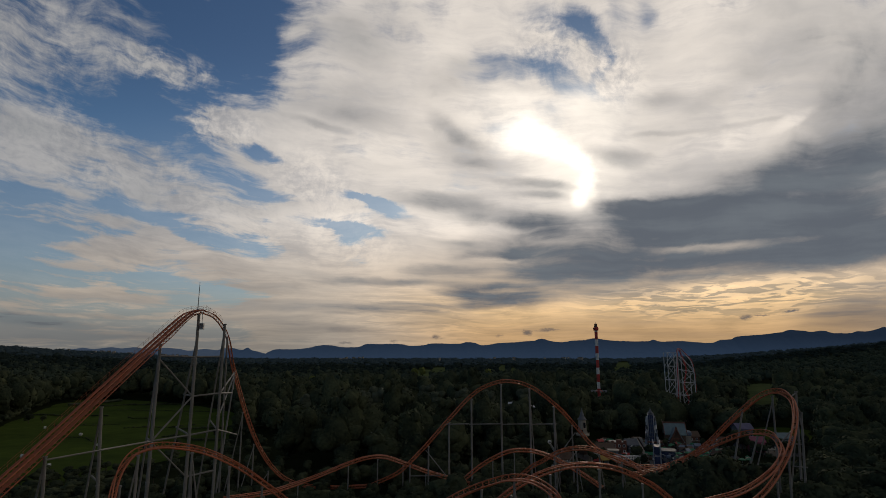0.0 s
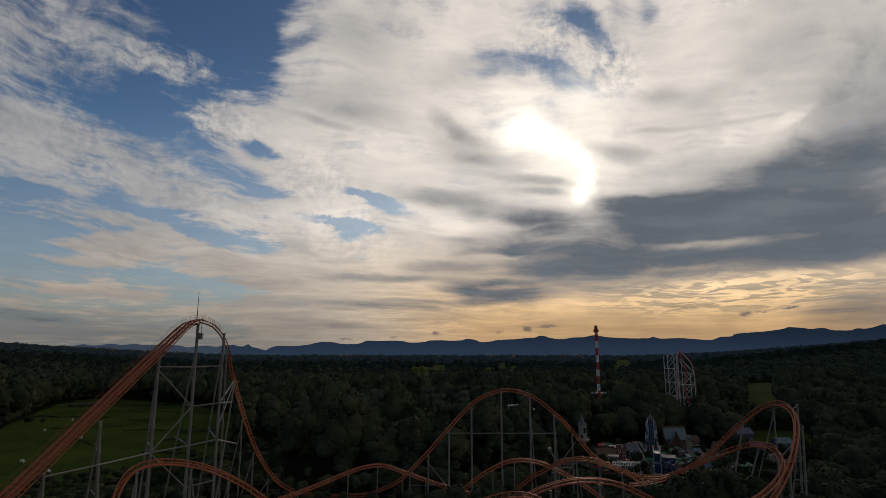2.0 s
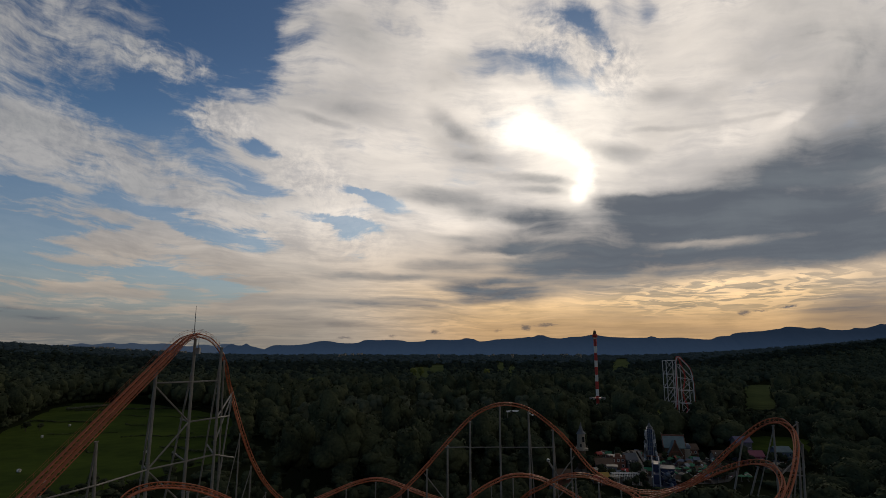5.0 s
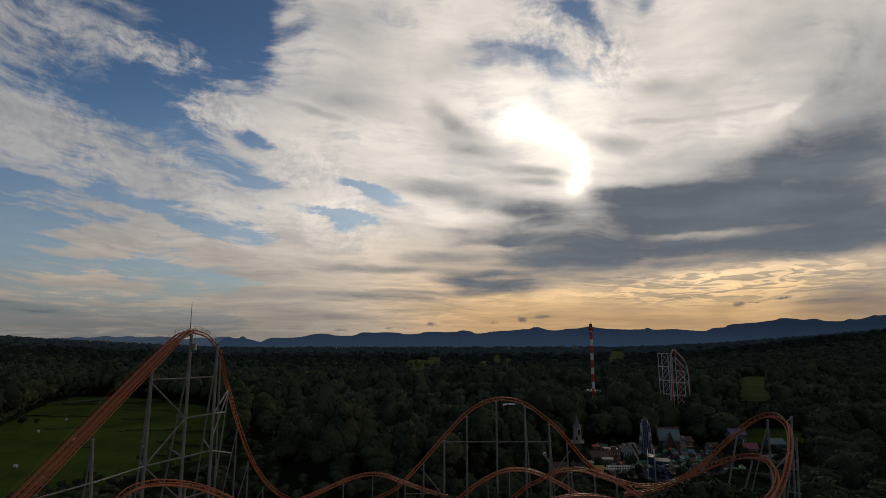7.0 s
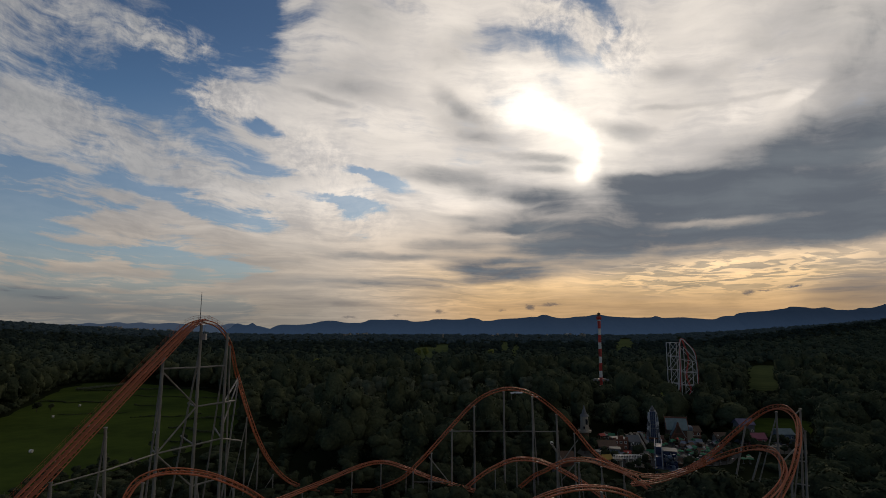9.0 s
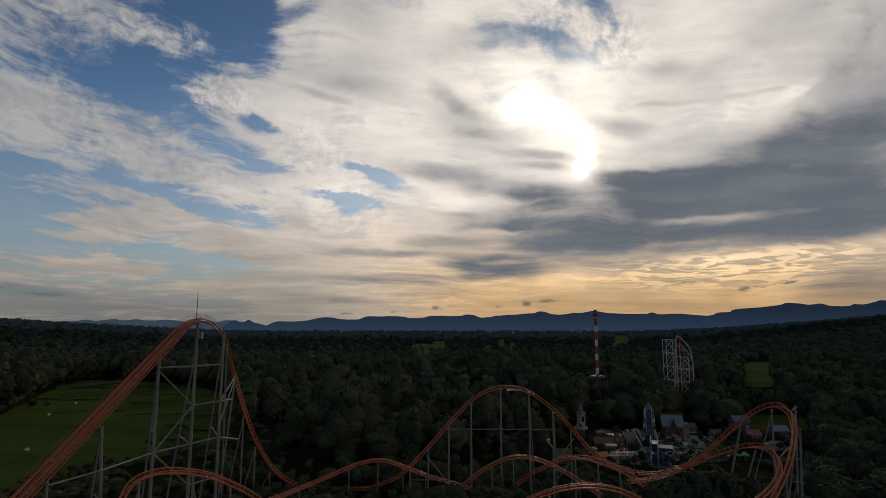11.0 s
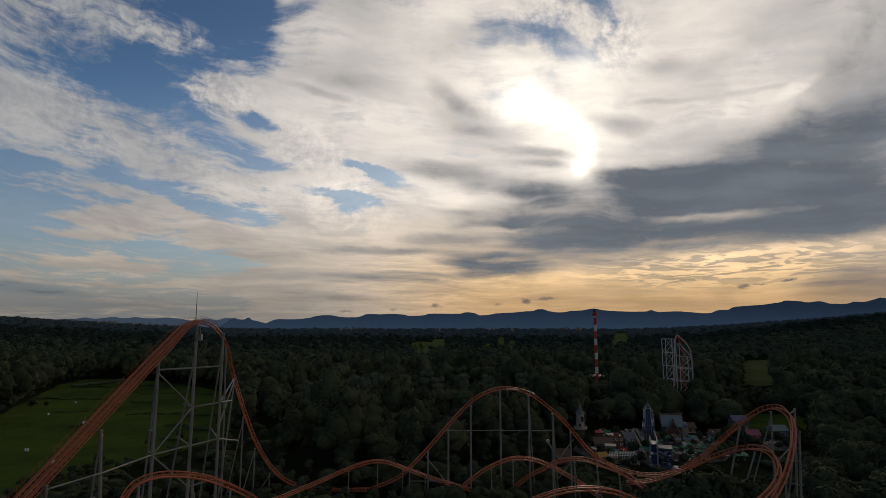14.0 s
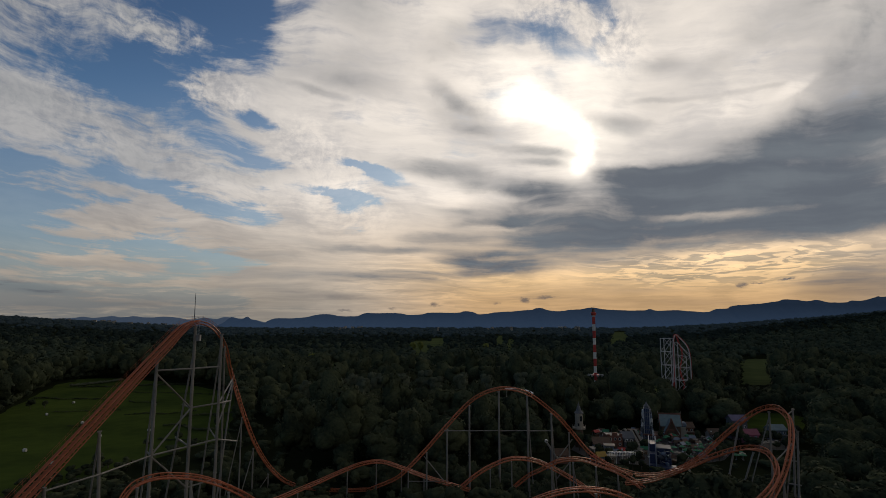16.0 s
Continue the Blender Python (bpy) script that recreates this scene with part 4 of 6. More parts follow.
def tree_proto(seed, tall, wide, low, count, size, n=9, skin=("leaf", "core")):
    """A broadleaf tree: tapered trunk with limbs, and a crown of leaf clumps."""
    rng = np.random.default_rng(seed)
    lobes = crown_lobes(rng, tall, wide, low, n)
    root = thing("tree", "leafy green broadleaf tree with a full rounded crown", "tree", group="park trees")
    bm = bmesh.new()
    lean = Vector((rng.uniform(-0.5, 0.5), rng.uniform(-0.5, 0.5), 0))
    rod(bm, (0, 0, -0.3), Vector((0, 0, low)) + lean, 0.34, 0.24, 8)
    rod(bm, Vector((0, 0, low)) + lean, Vector((0, 0, tall * 0.8)) + lean * 2, 0.24, 0.06, 7)
    for c, rad in lobes[1:7]:
        rod(bm, Vector((0, 0, low * 0.8 + 0.3 * (c[2] - low))) + lean, Vector(c), 0.13, 0.04, 5)
    part("trunk", bm, M["bark"], root)
    v, f, m, out = leaf_cloud(rng, count, size, lobes, n, 2)
    me = bpy.data.meshes.new("crown")
    me.from_pydata(v.tolist(), [], f.tolist())
    for k in skin:
        me.materials.append(M[k])
    me.polygons.foreach_set("material_index", m.astype(np.int32))
    me.polygons.foreach_set("use_smooth", np.ones(len(f), bool))
    me.normals_split_custom_set_from_vertices(out.astype(np.float32))
    crown = new("crown", me)
    crown.parent = root
    return root


TRACK_XY = [np.array([s[:3] for s in v]) for v in SAMPLES.values()]


def clear_of_track(x, y, tall):
    for pts in TRACK_XY:
        d = np.hypot(pts[:, 0] - x, pts[:, 1] - y)
        near = d < 1.8 + 0.28 * tall
        if near.any() and pts[near, 2].min() < tall + 1.5:
            return False
    return True


BUILT = [(105, 392, 5), (150, 372, 13), (74.6, 253, 5), (93.2, 257, 6), (82, 220, 8), (111, 274, 10), (80.6, 253, 4), (66, 241, 6), (63, 232, 5), (124.5, 264, 4), (116.2, 274, 4),
         (137.8, 268, 5), (149, 272, 5), (154.2, 267, 5), (137.4, 258, 4), (119.5, 174, 6), (50.5, 242, 4), (45.5, 224, 3), (38.6, 209, 4), (48, 352, 10), (0, 525, 17), (69, 223, 6), (85, 254, 5), (60.6, 252, 3)]            # x, y and reach of buildings and rides


def sight(x, y):
    """The height that leaves the view open over the low ground before some clearings."""
    if 0.515 < x / y < 0.585 and 299 < y < 496:
        return max(2.0, 48 * (1 - y / 496))
    if 0.535 < x / y < 0.61 and 200 < y < 299:
        return max(2.5, 50 * (1 - y / 299))
    if 0.655 < x / y < 0.735 and 140 < y < 174:
        return 5.0
    if 0.24 < x / y < 0.30 and 290 < y < 392:
        return 17.0
    if 0.11 < x / y < 0.17 and 300 < y < 352:
        return 8.0
    return 99.0


def wooded(x, y, reach=5.0):
    if inside(MEADOW, x, y, reach * 0.3) or inside(PLAZA, x, y, reach * 0.8) or inside(YARD, x, y, reach * 0.5) or inside(GLADE, x, y, reach * 0.6) or inside(LAWN, x, y, reach * 0.4):
        return False
    if any(inside(f, x, y) for f in FAR_FIELDS):
        return False
    return all(math.hypot(x - bx, y - by) > br + reach for bx, by, br in BUILT)


def tree_height(x, y):
    h = 19.0 + 8.0 * noise.noise(Vector((x * 0.014, y * 0.014, 2))) + random.uniform(-7, 6)
    if y > 205 and random.random() < 0.10:
        h *= 1.3
    if x < -235 and y < 460:
        h += 7.0                                        # old poplars beside the meadow
    if -72 < x <= 44 and y < 190:                       # young growth under the coaster
        h = min(h, (10.5 if x > -4 else 7.0 if x > -30 else 5.0) if y < 181 else 12.0) * random.uniform(0.6, 1.0)
    elif 44 < x < 0.64 * y and y < 240:                 # low growth before the square
        h = min(h, max(3.5, 40 * (1 - y / 215.0))) * random.uniform(0.6, 1.0)
    elif 112 < x < 0.66 * y and y < 264:
        h = min(h, 5.5) * random.uniform(0.6, 1.0)
    elif x > 44 and y < 240:
        h = min(h, 17.0)
    elif -165 < x < -60 and y < 300:                    # scrub at the meadow's edge
        h = min(h, 5.5) * random.uniform(0.6, 1.0)
    elif y < 205:
        h = min(h, 8.0) * random.uniform(0.6, 1.0)
    if -100 < x < 60 and 295 < y < 420:                 # lower wood before the willows
        h = min(h, 14.5)
    return min(h, sight(x, y) * random.uniform(0.75, 1.0))


random.seed(11)
PROTOS = [tree_proto(31 + k, 15.0, w, lo, 700, 0.42) for k, (w, lo) in enumerate(((10.5, 3.2), (9.0, 3.8), (12.5, 3.0), (8.0, 2.6), (11.0, 4.4), (7.2, 3.0)))]
spots, mid = [], []
y = 92.0
while y < 600:
    step = 4.8 if y < 190 else 11.0
    x = -0.86 * y - 25
    while x < 0.86 * y + 25:
        px, py = x + random.uniform(-0.42, 0.42) * step, y + random.uniform(-0.42, 0.42) * step
        h = tree_height(px, py)
        if py < 135:
            h = min(h, 14.0 if px > 84 else 7.5)
        if wooded(px, py) and clear_of_track(px, py, h):
            (spots if py < 205 else mid).append((px, py, h))
        x += step
    y += step
random.shuffle(spots)
# single trees that stand out among the coaster's foundations
spots = [(124.5, 255, 9), (127.5, 254, 10), (130, 256, 10), (132.5, 258, 9.5), (145, 258, 6), (148.5, 258, 6.5), (151, 260, 4.5), (158.5, 259, 7.5), (161, 262, 8), (131.5, 249, 6.5), (133.5, 246, 5), (149.5, 251, 4.5), (146, 246, 4.5), (141, 244, 4), (156, 254, 5.5), (135.2, 252, 4.5), (139.4, 252.5, 4), (73, 213, 4), (85.5, 208, 4.5), (67, 214, 4), (57.5, 244, 8.5), (60.8, 241, 8), (60.5, 136, 20.5), (65.5, 135, 20), (55, 134, 18.5), (69.5, 137.5, 18), (50.5, 137, 16), (62.5, 143, 16.5), (57, 142, 14.5), (66, 147, 15), (60, 147, 13), (53, 140, 13.5), (47, 137, 14), (67, 138, 13), (84.5, 133, 15), (89, 129, 15), (91, 137, 17), (97, 141, 16), (99, 150, 18), (3.5, 148, 14), (13.5, 129, 12), (9, 154, 12), (4, 151, 10.5), (14, 151, 9.5), (-8, 152, 8), (-15, 150, 7), (20, 158.5, 9.5), (24, 150, 8.5), (4, 161, 9), (57, 151, 9.5), (62, 148, 10.5), (69, 141, 10), (78, 150, 9), (85, 146, 11), (52, 149, 8.5),
         (-36, 146, 7.5), (-28, 152, 6), (-46, 138, 6.5), (34, 138, 9), (90, 138, 12), (96, 145, 12), (43, 136, 8), (-88, 150, 7.5), (-96, 160, 8), (-92, 172, 7), (-84, 165, 6)] + spots
extra = spots[330:]
first = set()
for i, (px, py, h) in enumerate(spots[:330]):
    k = i % len(PROTOS)
    s = h / 15.0
    m = pose(px, py, 0, 0, 0, random.uniform(0, 360)) @ Matrix.Diagonal((max(s, 0.45) * random.uniform(0.9, 1.15), max(s, 0.45) * random.uniform(0.9, 1.15), s, 1))
    if k not in first:
        first.add(k)
        PROTOS[k].matrix_basis = m
    else:
        c = copy_thing(PROTOS[k], Matrix.Identity(4))
        c.matrix_basis = m

# pale trees that stand out of the woods
willow = tree_proto(61, 15.0, 9.0, 2.0, 900, 0.40, 9, ("willow", "willow"))
tagged(willow, "silvery grey-green willow rising out of the dark woods", "tree", "pale trees")
lime = tree_proto(62, 15.0, 9.5, 2.4, 900, 0.40, 9, ("lime", "lime"))
tagged(lime, "bright yellow-green leafy tree among darker woods", "tree", "bright trees")
for src, places in ((willow, ((54, 398, 21), (-66, 352, 21), (-58, 360, 23), (-49, 350, 22), (-42, 362, 24), (-33, 352, 22), (-25, 358, 24), (-12, 372, 25), (-5, 366, 21), (12, 380, 22), (-84, 348, 20), (30, 390, 20))),
                    (lime, ((-19, 282, 17), (-24, 286, 14), (-152, 655, 21), (-170, 648, 19), (-138, 660, 18), (118, 330, 16), (124, 336, 18), (-38, 960, 24), (-52, 968, 22), (70, 930, 22)))):
    for k, (x, y, h) in enumerate(places):
        m = pose(x, y, swell(x, y), 0, 0, 47 * k) @ Matrix.Diagonal((h / 15 * 0.9, h / 15 * 0.9, h / 15, 1))
        if k:
            copy_thing(src, Matrix.Identity(4)).matrix_basis = m
        else:
            src.matrix_basis = m


def woods(name, protos, places, mats, label):
    """Many trees in one mesh."""
    vs, fs, ms, ns, base = [], [], [], [], 0
    for px, py, h, wide in places:
        v, f, m, out = protos[random.randrange(len(protos))]
        a = random.uniform(0, math.tau)
        c, s = math.cos(a), math.sin(a)
        w = h * wide
        vs.append(np.stack([(v[:, 0] * c - v[:, 1] * s) * w + px, (v[:, 0] * s + v[:, 1] * c) * w + py, v[:, 2] * h + swell(px, py)], 1))
        fs.append(f + base)
        ms.append(m)
        ns.append(np.stack([out[:, 0] * c - out[:, 1] * s, out[:, 0] * s + out[:, 1] * c, out[:, 2]], 1))
        base += len(v)
    v, f, m, out = np.concatenate(vs), np.concatenate(fs), np.concatenate(ms), np.concatenate(ns)
    me = bpy.data.meshes.new(name)
    me.vertices.add(len(v))
    me.vertices.foreach_set("co", v.astype(np.float32).ravel())
    me.loops.add(len(f) * 3)
    me.loops.foreach_set("vertex_index", f.astype(np.int32).ravel())
    me.polygons.add(len(f))
    me.polygons.foreach_set("loop_start", np.arange(0, len(f) * 3, 3, dtype=np.int32))
    me.polygons.foreach_set("material_index", m.astype(np.int32))
    me.polygons.foreach_set("use_smooth", np.ones(len(f), bool))
    for x in mats:
        me.materials.append(x)
    me.update(calc_edges=True)
    me.normals_split_custom_set_from_vertices(out.astype(np.float32))
    return tagged(new(name, me), label, "woods", kind="stuff")


def crown_arrays(seed, count, size, wide, low, n, cores, full=0.37):
    rng = np.random.default_rng(seed)
    return leaf_cloud(rng, count, size, crown_lobes(rng, 1.0, wide, low, n, full), cores, 2 if n > 5 else 1)


MID = [crown_arrays(70 + k, 320, 0.027, 0.54 + 0.11 * (k % 4), 0.10, 11, 8, (0.35, 0.42, 0.38)[k % 3]) for k in range(12)]
FAR = [crown_arrays(90 + k, 16, 0.075, 0.8, 0.0, 5, 1) for k in range(6)]
mid += extra
# undergrowth along the meadow's western and northern rim, trees round the drop tower's foot
rim = [(-338, 556), (-354, 520), (-333, 472), (-302, 410), (-268, 338), (-238, 268), (-212, 200), (-192, 150)]
for (ax, ay), (bx, by) in zip(rim, rim[1:]):
    n = int(math.hypot(bx - ax, by - ay) / 3.0)
    for k in range(n):
        mid.append((ax + (bx - ax) * k / n + random.uniform(-3, 3), ay + (by - ay) * k / n + random.uniform(-2, 2), random.uniform(3.5, 9.0)))
mid += [(103, 383, 17), (107, 384, 16.5), (99.5, 379, 16), (110.5, 386, 15.5), (104, 374, 15.5), (142, 356, 13), (148, 354, 14), (155, 357, 13)]
MIDDLE = [crown_arrays(70 + k, 120, 0.036, 0.54 + 0.11 * (k % 4), 0.10, 9, 5, (0.37, 0.43, 0.40)[k % 3]) for k in range(12)]
mid = [(a, b, h, min(23.0 / h, random.choice((0.6, 0.9, 1.05, 1.2, 1.4)) * random.uniform(0.85, 1.15) * max(1.0, 8.0 / h))) for a, b, h in mid]
woods("mixed_woods", MID, [p for p in mid if p[1] < 345], (M["leaf"], M["core"]), "dense mixed broadleaf woods with uneven dark crowns")
woods("middle_woods", MIDDLE, [p for p in mid if p[1] >= 345], (M["leaf"], M["core"]), "dark mixed woods of rounded crowns behind the park")
far = []
random.seed(23)
y = 600.0
while y < 3350:
    step = 13.0 + (y - 600) * 0.016
    x = -0.85 * y - 20
    while x < 0.85 * y + 20:
        px, py = x + random.uniform(-0.45, 0.45) * step, y + random.uniform(-0.45, 0.45) * step
        if wooded(px, py, 3.0):
            far.append((px, py, 16 + 4 * noise.noise(Vector((px * 0.006, py * 0.006, 4))) + random.uniform(-4, 4), random.uniform(0.9, 1.4) * (1 + max(0, y - 900) * 0.0007)))
        x += step
    y += step * (1 if y < 1500 else 1.3)


def haze_tint(x, y):
    """Which painted haze tint a tree gets by distance; the eastern foothills stay clearer."""
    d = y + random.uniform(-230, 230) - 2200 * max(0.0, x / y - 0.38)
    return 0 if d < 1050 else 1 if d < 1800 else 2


# three foliage tints stand in for thickening haze
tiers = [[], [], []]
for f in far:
    tiers[haze_tint(f[0], f[1])].append(f)
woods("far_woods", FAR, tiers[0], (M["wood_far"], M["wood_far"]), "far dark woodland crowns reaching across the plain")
woods("misty_woods", FAR, tiers[1], (M["mist_tint_wood"], M["mist_tint_wood"]), "woods on the wide plain with blue-green mist painted in")
woods("woodland_backdrop", FAR, tiers[2], (M["haze_tint_wood"], M["haze_tint_wood"]), "forest plain below the mountains with blue-green haze painted in")

# ------------------------------------------------------------ drop tower


def drop_tower():
    t = thing("drop_tower", "tall slim red and white banded drop tower above the trees", "drop tower", (105.2, 392, 0))
    z, k = 0.0, 0
    part("base_house", new_box((-5, -5, 0), (5, 5, 5.5), 0.2), M["white"], t)
    while z < 58.6:
        h = min(5.2 if k % 2 else 4.4, 58.6 - z)
        bm = rod(bmesh.new(), (0, 0, z), (0, 0, z + h), 0.95, sides=12)
        for a in range(4):
            c, s = math.cos(a * math.pi / 2 + 0.4) * 1.12, math.sin(a * math.pi / 2 + 0.4) * 1.12
            rod(bm, (c, s, z), (c, s, z + h), 0.16, sides=5)
        part("tower_band", bm, M["red" if k % 2 else "white"], t, "red band" if k % 2 else "white band")
        z, k = z + h, k + 1
    bm = rod(bmesh.new(), (0, 0, 58.5), (0, 0, 60.2), 1.7, 1.9, 12)
    rod(bm, (0, 0, 60.2), (0, 0, 60.8), 1.8, 1.4, 12)
    part("tower_head", bm, M["red"], t, "red winch head")
    part("head_cabin", rod(bmesh.new(), (0, 0, 60.8), (0, 0, 63.2), 1.2, 0.9, 10), M["wood"], t, "dark cabin on top")
    part("mast", rod(bmesh.new(), (0, 0, 63.1), (0, 0, 64.4), 0.1, 0.05, 6), M["galvanised"], t)
    ring = part("gondola", rod(bmesh.new(), (0, 0, 17.2), (0, 0, 18.2), 2.6, 2.2, 16), M["red"], t, "ring gondola at rest")
    for a in range(8):
        c, s = math.cos(a * math.tau / 8), math.sin(a * math.tau / 8)
        bm = rod(bmesh.new(), (2.2 * c, 2.2 * s, 17.8), (5.6 * c, 5.6 * s, 18.1), 0.32, 0.16, 6)
        box(bm, (5.0 * c - 0.45, 5.0 * s - 0.45, 16.9), (5.0 * c + 0.45, 5.0 * s + 0.45, 17.9), 0.08)
        part("seat_arm", bm, M["galvanised"], ring, "grey seat arm")
    return t


drop_tower()


# ------------------------------------------------------------ launched loop coaster in the woods
def loop_coaster():
    t = thing("launch_coaster", "tall compact looping coaster with pale lattice towers and red track", "roller coaster", (151.6, 372, 0))

    def lattice(x0, x1, z1, depth, levels, curved=False):
        tops = []
        for y in (-depth, depth):
            for x in (x0, x1):
                zt = z1 - (9.5 if curved and x == x1 else 0)
                tops.append((x, y, zt))
                col = part("tower_leg", rod(bmesh.new(), (x, y, -0.2), (x, y, zt), 0.27, sides=8), M["pale_steel"], t)
        for k in range(levels):
            za, zb = z1 * k / levels, z1 * (k + 1) / levels
            for y in (-depth, depth):
                zc = min(zb, z1 - 9.5) if curved else zb
                part("tower_brace", rod(bmesh.new(), (x0, y, zb), (x1, y, zc), 0.18, sides=6), M["pale_steel"], t)
                part("tower_brace", rod(bmesh.new(), (x0, y, za), (x1, y, zc), 0.15, sides=6), M["pale_steel"], t)
                if y < 0:
                    part("tower_brace", rod(bmesh.new(), (x1, y, za), (x0, y, zb), 0.15, sides=6), M["pale_steel"], t)
            for x in (x0, x1):
                part("tower_brace", rod(bmesh.new(), (x, -depth, zb if x == x0 or not curved else min(zb, z1 - 9.5)), (x, depth, zb if x == x0 or not curved else min(zb, z1 - 9.5)), 0.15, sides=6), M["pale_steel"], t)

    lattice(-7.2, -0.6, 43.2, 3.0, 5)
    lattice(1.6, 9.4, 40.6, 3.0, 5, True)
    for name, line, mat, lab in (
            ("inner_track", [(-1.5, -1.8, 8, 0), (-0.5, -1.8, 30, 0), (0.4, -1.5, 43, 0), (2.2, -1, 45.6, 0), (4.6, 0, 41.5, 0), (8.0, 1, 33, 0), (6.0, 1.5, 22, 0), (9.0, 2, 13, 0), (5.6, 2, 7, 0)], "red", "red twisting inner track"),
            ("outer_track", [(-4.5, -3.4, 4, 0), (-2.0, -3.4, 20, 0), (-1.2, -3.4, 38, 0), (1.2, -3.2, 45.4, 0), (5.0, -3.4, 43.0, 0), (10.0, -3.4, 38.0, 0), (11.9, -3.4, 31, 0), (12.0, -3.4, 18, 0), (9.5, -3.4, 6, 0)], "pale_steel", "pale curved outer track")):
        pts = [Vector((p[0] * 0.82 - 0.6, p[1], p[2])) for p in spline(line, 0.8)]
        spine = part("track_spine", tube(bmesh.new(), pts, 0.3, 8), M[mat], t, lab)
        for s in (-1, 1):
            part("running_rail", tube(bmesh.new(), [p + Vector((0.3, s * 0.6, 0.35)) for p in pts], 0.12, 5), M["red"], spine, "red rail")
    return t


loop_coaster()


# ------------------------------------------------------------ park buildings


def windows(t, spots, w=0.9, h=1.3, face_y=0.0):
    """Recessed dark panes with frames on a front that faces the camera."""
    for x, z in spots:
        bm = box(bmesh.new(), (x - w / 2, face_y - 0.10, z), (x + w / 2, face_y + 0.15, z + 0.12))
        box(bm, (x - w / 2, face_y - 0.10, z + h - 0.12), (x + w / 2, face_y + 0.15, z + h))
        for s in (-1, 1):
            box(bm, (x + s * w / 2 - 0.07, face_y - 0.10, z + 0.12), (x + s * w / 2 + 0.07, face_y + 0.15, z + h - 0.12))
        fr_ = part("window", bm, M["white"], t, "white window frame")
        part("pane", new_box((x - w / 2 + 0.07, face_y - 0.03, z + 0.12), (x + w / 2 - 0.07, face_y + 0.1, z + h - 0.12)), M["glass"], fr_, "dark glass")


def gable_roof(x0, x1, y0, y1, z0, z1, along="x", over=0.5, thick=0.3):
    """A pitched roof slab pair with eaves."""
    bm = bmesh.new()
    if along == "x":
        ym = (y0 + y1) / 2
        prof = [(y0 - over, z0 - 0.35), (ym, z1), (y1 + over, z0 - 0.35), (y1 + over, z0 - 0.35 + thick), (ym, z1 + thick), (y0 - over, z0 - 0.35 + thick)]
        ends = [[bm.verts.new((x, y, z)) for y, z in prof] for x in (x0 - over, x1 + over)]
    else:
        xm = (x0 + x1) / 2
        prof = [(x0 - over, z0 - 0.35), (xm, z1), (x1 + over, z0 - 0.35), (x1 + over, z0 - 0.35 + thick), (xm, z1 + thick), (x0 - over, z0 - 0.35 + thick)]
        ends = [[bm.verts.new((x, y, z)) for x, z in prof] for y in (y0 - over, y1 + over)]
    a, b = ends
    for k in range(6):
        bm.faces.new((a[k], a[(k + 1) % 6], b[(k + 1) % 6], b[k]))
    bm.faces.new((a[0], a[1], a[4], a[5]))
    bm.faces.new((a[1], a[2], a[3], a[4]))
    bm.faces.new((b[5], b[4], b[1], b[0]))
    bm.faces.new((b[4], b[3], b[2], b[1]))
    bmesh.ops.recalc_face_normals(bm, faces=bm.faces)
    return bm


def gable_wall(x0, x1, y0, y1, z0, z1, along="x"):
    """Walls with gable ends, as one closed body."""
    bm = bmesh.new()
    if along == "x":
        prof = [(y0, 0), (y1, 0), (y1, z0), ((y0 + y1) / 2, z1), (y0, z0)]
        a, b = [[bm.verts.new((x, y, z)) for y, z in prof] for x in (x0, x1)]
    else:
        prof = [(x0, 0), (x1, 0), (x1, z0), ((x0 + x1) / 2, z1), (x0, z0)]
        a, b = [[bm.verts.new((x, y, z)) for x, z in prof] for y in (y0, y1)]
    for k in range(5):
        bm.faces.new((a[k], a[(k + 1) % 5], b[(k + 1) % 5], b[k]))
    bm.faces.new(a[::-1])
    bm.faces.new(b)
    bmesh.ops.recalc_face_normals(bm, faces=bm.faces)
    return bm


